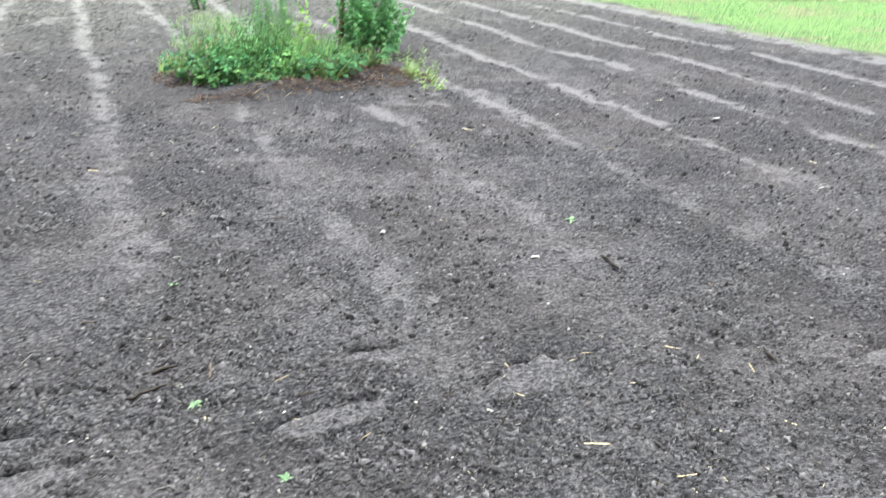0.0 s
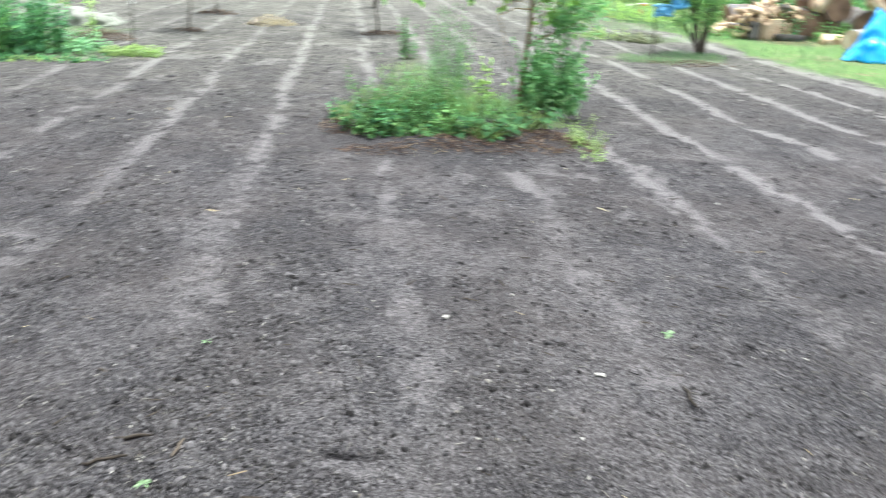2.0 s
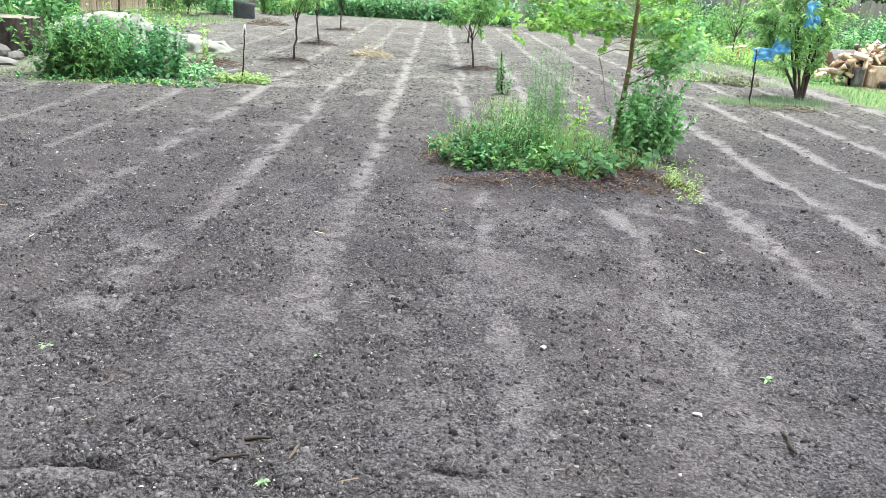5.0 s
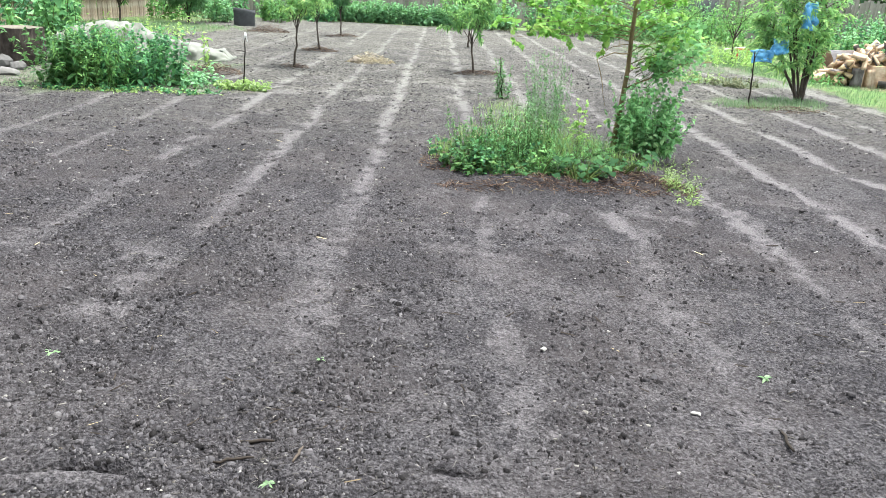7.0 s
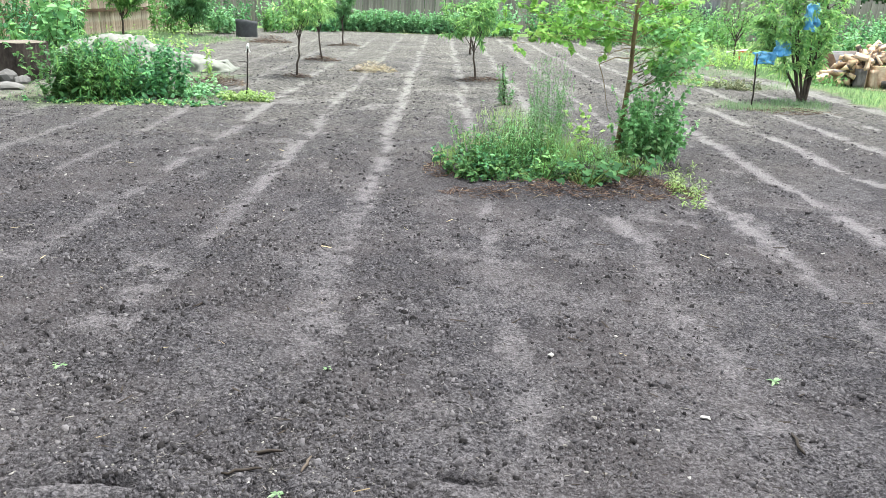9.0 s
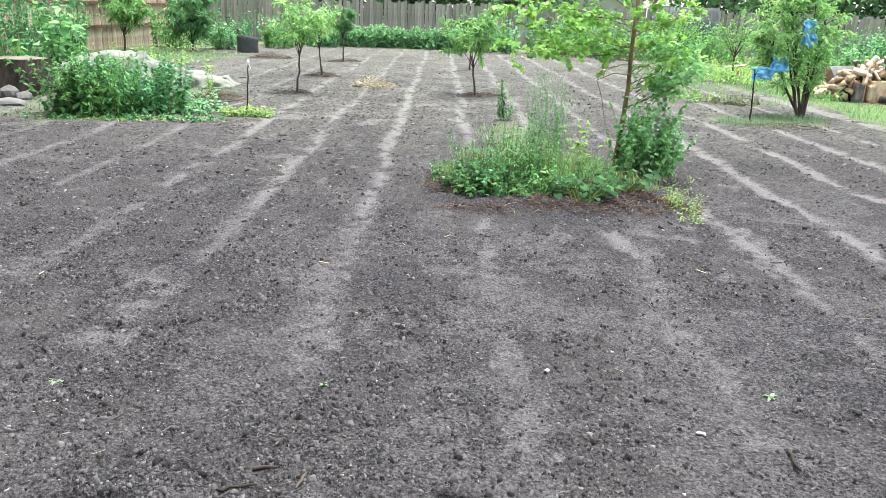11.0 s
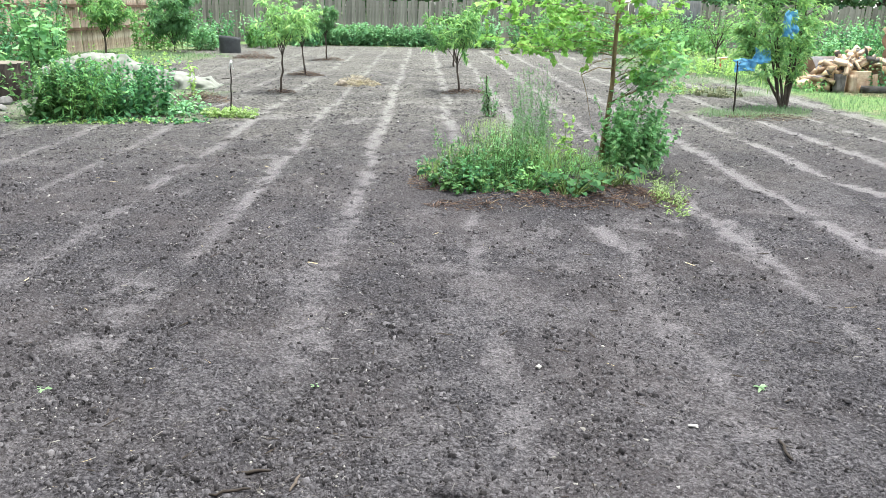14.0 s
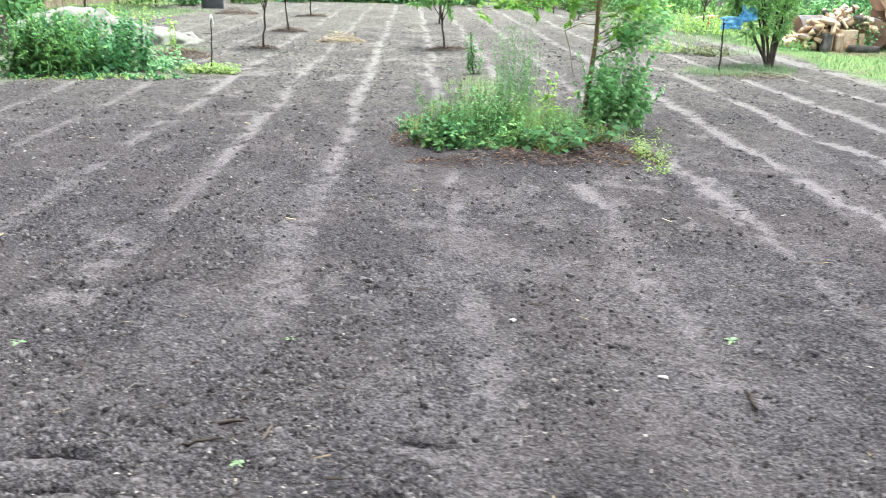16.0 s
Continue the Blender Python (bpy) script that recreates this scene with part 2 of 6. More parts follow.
earth = mixed(n, l, 0.8, earth, tone, "MULTIPLY")
earth = mixed(n, l, ramp(n, l, mid, [(0.42, (0, 0, 0)), (0.62, (0.55, 0.55, 0.55))]), earth, (0.0364, 0.0350, 0.0378))
earth = mixed(n, l, ramp(n, l, big, [(0.42, (0, 0, 0)), (0.62, (0.42, 0.42, 0.42))]), earth, (0.0860, 0.0755, 0.0765))
# far soil and furrows: browner, and the open daylight there painted in as paler tones
lit_dust = n.new("ShaderNodeAttribute")
lit_dust.attribute_name = "lit_dust"
crumbly = mixed(n, l, 0.5, noise_node(n, l, 34, 4, 0.75, (1, 1.6, 1)), noise_node(n, l, 15, 3, 0.7))
lit_powder = ramp(n, l, crumbly, [(0.40, (0.033, 0.032, 0.0295)), (0.47, (0.098, 0.0945, 0.0855)), (0.53, (0.147, 0.142, 0.128)), (0.62, (0.220, 0.213, 0.193))])
earth = mixed(n, l, lit_dust.outputs["Fac"], earth, lit_powder)
dry = ramp(n, l, fine, [(0.3, (0.0890, 0.0825, 0.0868)), (0.5, (0.1480, 0.1375, 0.1435)), (0.75, (0.2200, 0.2045, 0.2120))])
dry = mixed(n, l, lit_dust.outputs["Fac"], dry, ramp(n, l, crumbly, [(0.40, (0.138, 0.134, 0.123)), (0.6, (0.254, 0.248, 0.228))]))
# the crust breaks up along its edges
edge = mixed(n, l, 0.5, fine, mid)
add = n.new("ShaderNodeMath")
add.operation = "MULTIPLY_ADD"
l.new(edge, add.inputs[0])
add.inputs[1].default_value = 2.2
l.new(crust.outputs["Fac"], add.inputs[2])
fac = ramp(n, l, add.outputs[0], [(0.0, (0, 0, 0)), (1.0, (1, 1, 1))])
sm = n.new("ShaderNodeMapRange")
sm.interpolation_type = "SMOOTHSTEP"
sm.inputs["From Min"].default_value, sm.inputs["From Max"].default_value = 1.05, 2.0
l.new(add.outputs[0], sm.inputs["Value"])
pale = mixed(n, l, sm.outputs[0], earth, dry)
turf = ramp(n, l, mid, [(0.3, (0.075, 0.135, 0.048)), (0.55, (0.140, 0.220, 0.085)), (0.8, (0.225, 0.255, 0.140))])
worn = mixed(n, l, 0.5, noise_node(n, l, 0.8, 3), noise_node(n, l, 4.5, 4, 0.7))
turf = mixed(n, l, ramp(n, l, worn, [(0.50, (0, 0, 0)), (0.60, (0.75, 0.75, 0.75))]), turf, ramp(n, l, mid, [(0.3, (0.120, 0.095, 0.070)), (0.7, (0.260, 0.215, 0.150))]))
l.new(mixed(n, l, green.outputs["Fac"], pale, turf), b.inputs["Base Color"])
bumped(n, l, b, mixed(n, l, 0.45, mixed(n, l, 0.4, fine, grit), cells.outputs["Distance"]), 1.0, 0.034)

M_CLOD, n, l, b = material("soil_clod", 1.0, 0, 0.0)
c = ramp(n, l, n.new("ShaderNodeNewGeometry").outputs["Random Per Island"],
         [(0.0, (0.018, 0.0168, 0.0178)), (0.22, (0.034, 0.0319, 0.0346)), (0.36, (0.073, 0.0686, 0.0742)), (0.80, (0.115, 0.1082, 0.1165)), (0.96, (0.150, 0.1412, 0.1505)), (1.0, (0.20, 0.188, 0.194))])
f = noise_node(n, l, 120, 4, 0.7)
l.new(mixed(n, l, f, mixed(n, l, 0.5, c, (0.03, 0.028, 0.026)), c), b.inputs["Base Color"])
bumped(n, l, b, f, 0.6, 0.006)

M_CHIP, n, l, b = material("dry_wood_chips", 0.8, 0, 0.2)
l.new(ramp(n, l, n.new("ShaderNodeNewGeometry").outputs["Random Per Island"],
           [(0.0, (0.09, 0.08, 0.07)), (0.5, (0.17, 0.16, 0.148)), (0.85, (0.22, 0.21, 0.20)), (1.0, (0.30, 0.29, 0.275))]), b.inputs["Base Color"])

# mulch splinters; shade under the crumbs is also put into this dark colour
M_MULCH_SHADE, n, l, b = material("mulch_and_shade", 0.85, 0, 0.2)
l.new(ramp(n, l, n.new("ShaderNodeNewGeometry").outputs["Random Per Island"],
           [(0.0, (0.010, 0.009, 0.009)), (0.6, (0.034, 0.030, 0.030)), (0.9, (0.070, 0.064, 0.062)), (1.0, (0.15, 0.14, 0.13))]), b.inputs["Base Color"])

M_STRAW, n, l, b = material("dry_straw", 0.8, 0, 0.2)
l.new(ramp(n, l, n.new("ShaderNodeNewGeometry").outputs["Random Per Island"],
           [(0.0, (0.15, 0.115, 0.075)), (0.5, (0.34, 0.28, 0.17)), (1.0, (0.56, 0.50, 0.33))]), b.inputs["Base Color"])
M_LITTER, n, l, b = material("rusty_plant_litter", 0.85, 0, 0.2)
l.new(ramp(n, l, n.new("ShaderNodeNewGeometry").outputs["Random Per Island"],
           [(0.0, (0.030, 0.018, 0.014)), (0.6, (0.085, 0.052, 0.040)), (0.9, (0.15, 0.10, 0.07)), (1.0, (0.30, 0.24, 0.15))]), b.inputs["Base Color"])

M_STICK = grained("dead_stick", (0.0225, 0.0170, 0.0140), (0.0550, 0.0440, 0.0360), 40, (1, 1, 6), 0.9)
M_BARK = grained("young_bark", (0.055, 0.042, 0.034), (0.13, 0.105, 0.085), 30, (1, 1, 0.3), 0.9)
M_REDBARK = grained("brown_sapling_bark", (0.195, 0.138, 0.072), (0.430, 0.320, 0.175), 30, (1, 1, 0.25), 0.8)
M_LOGBARK = grained("log_bark", (0.102, 0.088, 0.082), (0.289, 0.264, 0.255), 14, (0.25, 1, 1), 0.95, 0.9, 0.02, 0.1)
M_STUMP = grained("weathered_stump_bark", (0.060, 0.049, 0.043), (0.204, 0.170, 0.145), 16, (1, 1, 0.25), 0.95, 0.9, 0.02, 0.1)
M_CUT = grained("fresh_sawn_wood", (0.515, 0.381, 0.224), (0.784, 0.616, 0.403), 12, (1, 1, 1), 0.8, 0.3, 0.004, 0.2, (0.36, 0.22, 0.12))
M_SPLIT = grained("split_firewood", (0.448, 0.302, 0.190), (0.806, 0.650, 0.482), 18, (0.2, 1, 1), 0.85, 0.6, 0.008, 0.2, (0.269, 0.157, 0.095))
M_DARKCUT = grained("old_brown_sawn_wood", (0.250, 0.145, 0.100), (0.500, 0.310, 0.215), 12, (1, 1, 1), 0.85, 0.4, 0.006, 0.15, (0.130, 0.075, 0.055))
M_GREYBARK = grained("grey_log_bark", (0.156, 0.150, 0.156), (0.360, 0.348, 0.360), 12, (1, 1, 0.3), 0.95, 0.8, 0.015, 0.1, (0.192, 0.144, 0.120))
M_GREYWOOD = grained("grey_weathered_boards", (0.120, 0.110, 0.098), (0.390, 0.362, 0.325), 16, (1, 1, 0.08), 0.9, 0.4, 0.004, 0.15, (0.218, 0.205, 0.186))
M_BROWNWOOD = grained("brown_weathered_boards", (0.28, 0.205, 0.15), (0.74, 0.66, 0.56), 16, (1, 1, 0.08), 0.9, 0.4, 0.004, 0.15, (0.22, 0.11, 0.07))
M_TANSTONE = grained("tan_field_stone", (0.24, 0.20, 0.16), (0.38, 0.33, 0.27), 9, (1, 1, 1), 0.9, 0.5, 0.01, 0.2, (0.20, 0.165, 0.13))
M_STONE = grained("pale_field_stone", (0.105, 0.101, 0.098), (0.203, 0.195, 0.188), 9, (1, 1, 1), 0.9, 0.5, 0.01, 0.2, (0.120, 0.116, 0.109))
M_SHEET = grained("faded_white_sheeting", (0.155, 0.162, 0.140), (0.265, 0.270, 0.235), 5, (1, 1, 1), 0.7, 0.3, 0.01, 0.3, (0.11, 0.125, 0.09))
M_BLACK = grained("dull_black_plastic", (0.030, 0.033, 0.036), (0.070, 0.075, 0.078), 9, (1, 1, 1), 0.65, 0.2, 0.004, 0.35)
M_WALL = grained("pale_house_plaster", (0.55, 0.54, 0.51), (0.70, 0.69, 0.66), 3, (1, 1, 1), 0.9, 0.1, 0.004, 0.2, (0.50, 0.49, 0.46))
# for the added, unseen wall that keeps sky light off the near soil
M_SHADEWALL = grained("dark_shade_wall", (0.050, 0.042, 0.036), (0.11, 0.095, 0.082), 6, (1, 1, 0.1), 0.9, 0.3, 0.004, 0.2)
M_ROOF = grained("grey_roof_sheet", (0.20, 0.20, 0.20), (0.32, 0.32, 0.32), 6, (1, 1, 1), 0.8, 0.2, 0.004, 0.2)
M_METAL = grained("grey_corrugated_metal", (0.07, 0.078, 0.082), (0.14, 0.152, 0.158), 6, (1, 1, 0.2), 0.7, 0.15, 0.003, 0.4)
M_RED = grained("faded_red_paint", (0.42, 0.06, 0.035), (0.62, 0.12, 0.07), 10, (1, 1, 1), 0.6, 0.15, 0.002, 0.4)
M_SCRAP = grained("weathered_white_plastic", (0.24, 0.23, 0.215), (0.36, 0.35, 0.33), 30, (1, 1, 1), 0.7, 0.2, 0.002, 0.3, (0.3, 0.28, 0.26))
M_WHITE = grained("white_painted_pipe", (0.68, 0.68, 0.66), (0.82, 0.82, 0.80), 8, (1, 1, 1), 0.5, 0.1, 0.002, 0.4, (0.6, 0.6, 0.57))

M_TARP, n, l, b = material("blue_tarpaulin", 0.3, 0, 0.5)
f = noise_node(n, l, 3.5, 4)
l.new(ramp(n, l, f, [(0.3, (0.002, 0.27, 0.66)), (0.7, (0.004, 0.36, 0.80))]), b.inputs["Base Color"])
bumped(n, l, b, noise_node(n, l, 5, 2), 0.3, 0.02)

G_PEACH = leaf_material("peach_leaves", (0.055, 0.205, 0.048), (0.156, 0.448, 0.096), (0.442, 0.750, 0.148))
G_PEACH_DARK = leaf_material("dark_peach_leaves", (0.029, 0.135, 0.055), (0.082, 0.285, 0.091), (0.156, 0.423, 0.121))
G_MAPLE = leaf_material("maple_leaves", (0.160, 0.460, 0.040), (0.310, 0.680, 0.070), (0.520, 0.780, 0.120), 0.5, 0.5, obj=True)
G_MAPLE_MANY = leaf_material("maple_leaves_far", (0.160, 0.460, 0.040), (0.310, 0.680, 0.070), (0.520, 0.780, 0.120), 0.5, 0.5)
G_VINE = leaf_material("vine_leaves", (0.090, 0.330, 0.110), (0.250, 0.620, 0.210), (0.480, 0.760, 0.330), through=0.45, glow=0.35)
G_WEED = leaf_material("weed_leaves", (0.040, 0.184, 0.037), (0.120, 0.402, 0.079), (0.283, 0.600, 0.124))
G_BUSH = leaf_material("bush_leaves", (0.016, 0.110, 0.050), (0.072, 0.340, 0.105), (0.210, 0.640, 0.170), glow=0.15)
G_LIGHT = leaf_material("young_yellow_green_leaves", (0.226, 0.543, 0.062), (0.396, 0.600, 0.103), (0.440, 0.600, 0.145), 0.5, 0.45)
G_GRASS = leaf_material("grass_blades", (0.068, 0.165, 0.066), (0.140, 0.285, 0.118), (0.245, 0.375, 0.205), 0.6, 0.35, patchy=(0.225, 0.295, 0.170), glow=0.2)
G_DRYGRASS = leaf_material("yellowing_grass", (0.221, 0.407, 0.065), (0.343, 0.468, 0.129), (0.343, 0.468, 0.274), 0.7, 0.4)
G_FEATHER = leaf_material("feathery_shoots", (0.078, 0.294, 0.093), (0.170, 0.512, 0.156), (0.283, 0.600, 0.206), 0.6, 0.4)
G_HEDGE = leaf_material("hedge_leaves", (0.070, 0.260, 0.110), (0.180, 0.500, 0.200), (0.330, 0.650, 0.290))
G_WITHERED = leaf_material("withered_leaves", (0.100, 0.120, 0.060), (0.200, 0.210, 0.110), (0.320, 0.300, 0.180), 0.7, 0.3, glow=0.1)
G_FAR = leaf_material("distant_tree_leaves", (0.014, 0.069, 0.037), (0.040, 0.153, 0.066), (0.070, 0.217, 0.083))
G_BURDOCK = leaf_material("burdock_leaves", (0.0120, 0.0570, 0.0168), (0.0300, 0.1110, 0.0300), (0.0660, 0.1740, 0.0510), 0.6, 0.12, obj=True, glow=0.1, gloss=0.04)
G_ISLAND = leaf_material("patch_weed_leaves", (0.020, 0.092, 0.026), (0.080, 0.250, 0.062), (0.190, 0.390, 0.095), glow=0.25, gloss=0.12)
G_FORKED = leaf_material("sunlit_peach_leaves", (0.110, 0.350, 0.110), (0.300, 0.620, 0.170), (0.640, 0.880, 0.200), 0.5, 0.45)
M_RAIL = grained("red_brown_rails", (0.13, 0.080, 0.055), (0.30, 0.20, 0.14), 16, (0.1, 1, 1), 0.9, 0.4, 0.004, 0.15)
M_FILM = grained("pale_blue_film", (0.10, 0.48, 0.90), (0.30, 0.66, 0.95), 8, (1, 1, 1), 0.35, 0.2, 0.01, 0.5, (0.08, 0.42, 0.86))

# ---- the ground: tilled soil with pale furrows, a lawn along one side ----
ISLAND = (1.45, 6.55, 1.05, 1.15)      # centre and half widths of the patch left untilled
SPOTS = ((5.35, 11.5, 0.95, 0.55, 0.4), (5.9, 14.6, 1.1, 0.8, 0.28), (6.8, 17.5, 1.0, 1.6, 0.30), (-2.4, 10.3, 0.7, 0.3, 0.3), (-3.9, 10.3, 1.6, 0.8, 0.35),
         (-5.8, 11.0, 1.2, 1.6, 0.3), (-4.6, 13.5, 1.6, 1.5, 0.4), (1.45, 9.8, 0.35, 1.2, 0.25), (1.45, 7.4, 0.8, 0.7, 0.3), (-7.5, 22.5, 2.4, 2.2, 0.55), (6.9, 21.5, 1.4, 3.0, 0.4))


PATCHES = ((-0.93, 3.85, 0.16, 0.22), (-0.9, 3.5, 0.13, 0.17), (-0.91, 3.12, 0.15, 0.14), (-0.1, 4.0, 0.1, 0.3), (0.0, 3.18, 0.11, 0.12), (1.71, 4.02, 0.1, 0.22), (1.69, 3.4, 0.12, 0.26), (1.69, 2.95, 0.12, 0.2),
           (1.66, 2.4, 0.11, 0.14), (-0.53, 1.94, 0.17, 0.06), (-0.82, 5.26, 0.09, 0.8), (0.87, 2.45, 0.08, 0.24), (0.84, 3.1, 0.07, 0.22), (2.52, 2.79, 0.12, 0.11), (2.56, 2.36, 0.13, 0.12), (2.51, 1.87, 0.11, 0.1),
           (2.47, 4.45, 0.08, 0.25), (2.54, 5.2, 0.08, 0.25), (3.3, 4.65, 0.12, 0.3), (3.36, 5.35, 0.11, 0.35), (3.27, 2.9, 0.13, 0.18), (-0.03, 3.65, 0.07, 0.9), (-0.02, 5.0, 0.08, 0.9), (-1.74, 4.15, 0.13, 0.32))
SLABS = ((0.38, 1.70, 0.165, 0.055), (1.00, 1.66, 0.15, 0.085), (2.10, 1.31, 0.09, 0.08), (0.62, 1.95, 0.09, 0.05), (-0.35, 1.75, 0.12, 0.06), (-0.52, 1.93, 0.17, 0.045))


def slabs(x, y):
    """Plates of dry crust that stand a little proud of the soil."""
    s = 0 * x
    for sx, sy, rx, ry in SLABS:
        r = np.hypot((x - sx) / rx, (y - sy) / ry) + 0.5 * (vn(x, y, 0.05, 26) - 0.5)
        s = np.maximum(s, step(1.15, 0.9, r))
    return s


def cracks(x, y):
    """The open gap along the far edge of each plate."""
    s = 0 * x
    for sx, sy, rx, ry in SLABS:
        d = y - (sy + 0.95 * ry + 0.03 * (vn(x, 0 * y + sy, 0.09, 27) - 0.5) + 0.12 * (x - sx) * ry / rx)
        s = np.maximum(s, np.exp(-(d / 0.013) ** 2) * step(1.05, 0.8, np.abs(x - sx) / rx))
    return s


def patches(x, y):
    """Where the furrows at small y have dried pale."""
    s = 0 * x
    ragged = 1.1 * (vn(x, y, 0.09, 31) - 0.5) + 0.9 * (vn(x, y * 1.4, 0.03, 32) - 0.5)
    for sx, sy, rx, ry in PATCHES:
        r = np.hypot((x - sx) / rx, (y - sy) / ry) + ragged
        s = np.maximum(s, 0.88 * step(1.15, 0.75, r))
    return s


def crust_of(x, y):
    """How far the soil is a smooth, dry, pale crust (0 to 1)."""
    k = np.round(x / PITCH)
    d = x - k * PITCH + 0.10 * (vn(y, k * 3.1, 1.4, 3) - 0.5) + 0.06 * (vn(y, k * 2.3, 0.35, 4) - 0.5)
    patch = 0.6 * vn(x, y * 0.6, 0.16, 5) + 0.4 * vn(x, y, 0.06, 6)
    near = 1 - step(3.4, 6.4, y + 0.9 * np.maximum(x - 1.2, 0))
    strip = np.exp(-((d + 0.05 * (vn(x, y, 0.05, 44) - 0.5)) / (0.074 + 0.02 * near)) ** 2)
    c = strip * (step(0.25, 0.55, patch) * (1 - near) + near * 0.33 * step(0.36, 0.66, 0.55 * vn(x, y * 0.5, 0.42, 8) + 0.45 * patch))
    c = np.maximum(c, (0.5 - 0.25 * near) * (1 - 0.6 * step(2.4, 3.6, x)) * step(0.58, 0.76, 0.5 * vn(x, y, 0.22, 7) + 0.5 * patch))
    c = np.maximum(c, 0.25 * step(9.0, 5.0, y) * step(0.47, 0.63, 0.55 * vn(x, y * 0.7, 0.30, 41) + 0.30 * vn(x, y, 0.09, 42) + 0.15 * vn(x, y, 0.03, 43)))
    c = np.maximum(c, 1.0 * step(0.2, 0.5, patch) * np.exp(-((x - EDGE + 0.20) / 0.22) ** 2))
    c = c * (1 - 0.85 * step(-4.4, -5.4, x) * step(12, 14, y)) * (1 - 0.45 * step(-1.2, -2.4, x) * (1 - step(8.5, 10, y)))
    c = c * (0.65 + 0.5 * vn(x, y, 2.2, 9)) * (1 - 0.35 * step(-0.3, -0.7, x) * step(10, 13, y))
    c = np.maximum(c, 0.42 * patches(x, y) * (0.55 + 0.9 * vn(x, y, 0.05, 33)))
    c = np.maximum(c, 0.36 * slabs(x, y))
    ex, ey = (x - ISLAND[0]) / ISLAND[2], (y - ISLAND[1]) / ISLAND[3]
    c = c * step(0.9, 1.35, np.hypot(ex, ey))
    return np.clip(c, 0, 1)


def lit_dust_of(x, y):
    """Far soil (0 to 1): drier and browner, with brighter daylight put into its colour."""
    return np.clip((0.62 * step(4.5, 13, y) + 0.25 * step(14, 24, y)) * (0.6 + 0.8 * vn(x, y, 0.5, 39)) * (0.75 + 0.5 * vn(x, y, 0.12, 51)), 0, 1)


def green_of(x, y):
    """How far the ground is covered with grass (0 to 1)."""
    g = step(-0.15, 0.30, x - EDGE + 0.3 * (vn(x, y, 0.35, 11) - 0.5) + 0.3 * (vn(x, y, 0.1, 12) - 0.5))
    g = np.maximum(g, step(30.4, 31.0, y))
    g = np.maximum(g, 0.8 * step(-6.6, -8.2, x + 1.5 * (vn(x, y, 0.8, 13) - 0.5)) * step(9, 13, y))
    for sx, sy, rx, ry, a in SPOTS:
        r = np.hypot((x - sx) / rx, (y - sy) / ry)
        g = np.maximum(g, a * step(1.15, 0.6, r + 0.7 * (vn(x, y, 0.3, 14) - 0.5)))
    return np.clip(g, 0, 1)


def lumps(x, y):
    return 0.55 * vn(x, y, 0.11, 15) + 0.30 * vn(x, y, 0.05, 16) + 0.35 * np.maximum(vn(x, y, 0.075, 17) - 0.55, 0) * 2 + 0.42 * (np.abs(vn(x, y * 1.3, 0.036, 28) - 0.5) * 2 - 0.5)


def ground_z(x, y):
    x, y = np.asarray(x, float), np.asarray(y, float)
    c, g = crust_of(x, y), green_of(x, y)
    k = np.round(x / PITCH)
    furrow = np.exp(-((x - k * PITCH) / 0.14) ** 2)
    z = 0.030 * (vn(x, y, 1.3, 18) - 0.5) + (1 - g) * (0.040 * (1 - 0.78 * c) * (lumps(x, y) - 0.45) - 0.016 * furrow) + 0.014 * slabs(x, y) - 0.045 * cracks(x, y)
    ex, ey = (x - ISLAND[0]) / ISLAND[2], (y - ISLAND[1]) / ISLAND[3]
    z = z + 0.06 * step(1.15, 0.7, np.hypot(ex, ey)) * (0.7 + 0.6 * vn(x, y, 0.2, 19))
    return z * step(80, 45, np.hypot(x, y - 15))


def gz(x, y):
    return float(ground_z(x, y))


def spread(start, stop, first, growth):
    out, at, d = [], start, first
    while (at < stop) if stop > start else (at > stop):
        out.append(at)
        d *= growth
        at += d if stop > start else -d
    return out


xs = np.array(sorted(set(spread(-10.0, -500, 0.1, 1.15)) | set(np.arange(-10, -4, 0.07)) | set(np.arange(-4, -1.4, 0.030)) | set(np.arange(-1.4, 3.4, 0.015)) | set(np.arange(3.4, 7.2, 0.028))
                     | set(np.arange(7.2, 8.4, 0.035)) | set(np.arange(8.4, 12, 0.1)) | set(spread(12.0, 500, 0.12, 1.15))))
ys = [0.5]
while ys[-1] < 34:
    ys.append(ys[-1] + (0.008 if 1.62 < ys[-1] < 2.05 else 0.0085 + 0.0066 * ys[-1]))
ys = np.array(sorted(set(spread(0.45, -500, 0.06, 1.15)) | set(ys) | set(spread(34.5, 500, 0.3, 1.15))))
gx, gy = np.meshgrid(xs, ys)
geo = Geo()
i, j = np.meshgrid(np.arange(len(ys) - 1), np.arange(len(xs) - 1), indexing="ij")
w = len(xs)
geo.add(np.stack([gx, gy, ground_z(gx, gy)], -1).reshape(-1, 3), [np.stack([i * w + j, i * w + j + 1, (i + 1) * w + j + 1, (i + 1) * w + j], -1).reshape(-1, 4)])
me = geo.mesh("ground", True)
for key, value in (("crust", crust_of(gx, gy)), ("green", green_of(gx, gy)), ("lit_dust", lit_dust_of(gx, gy))):
    me.attributes.new(key, "FLOAT", "POINT").data.foreach_set("value", value.ravel().astype(np.float32))
me.materials.append(M_SOIL)
tagged(new("ground", me), "dark tilled garden soil with pale furrows, bordered by lawn", "ground", kind="structure")

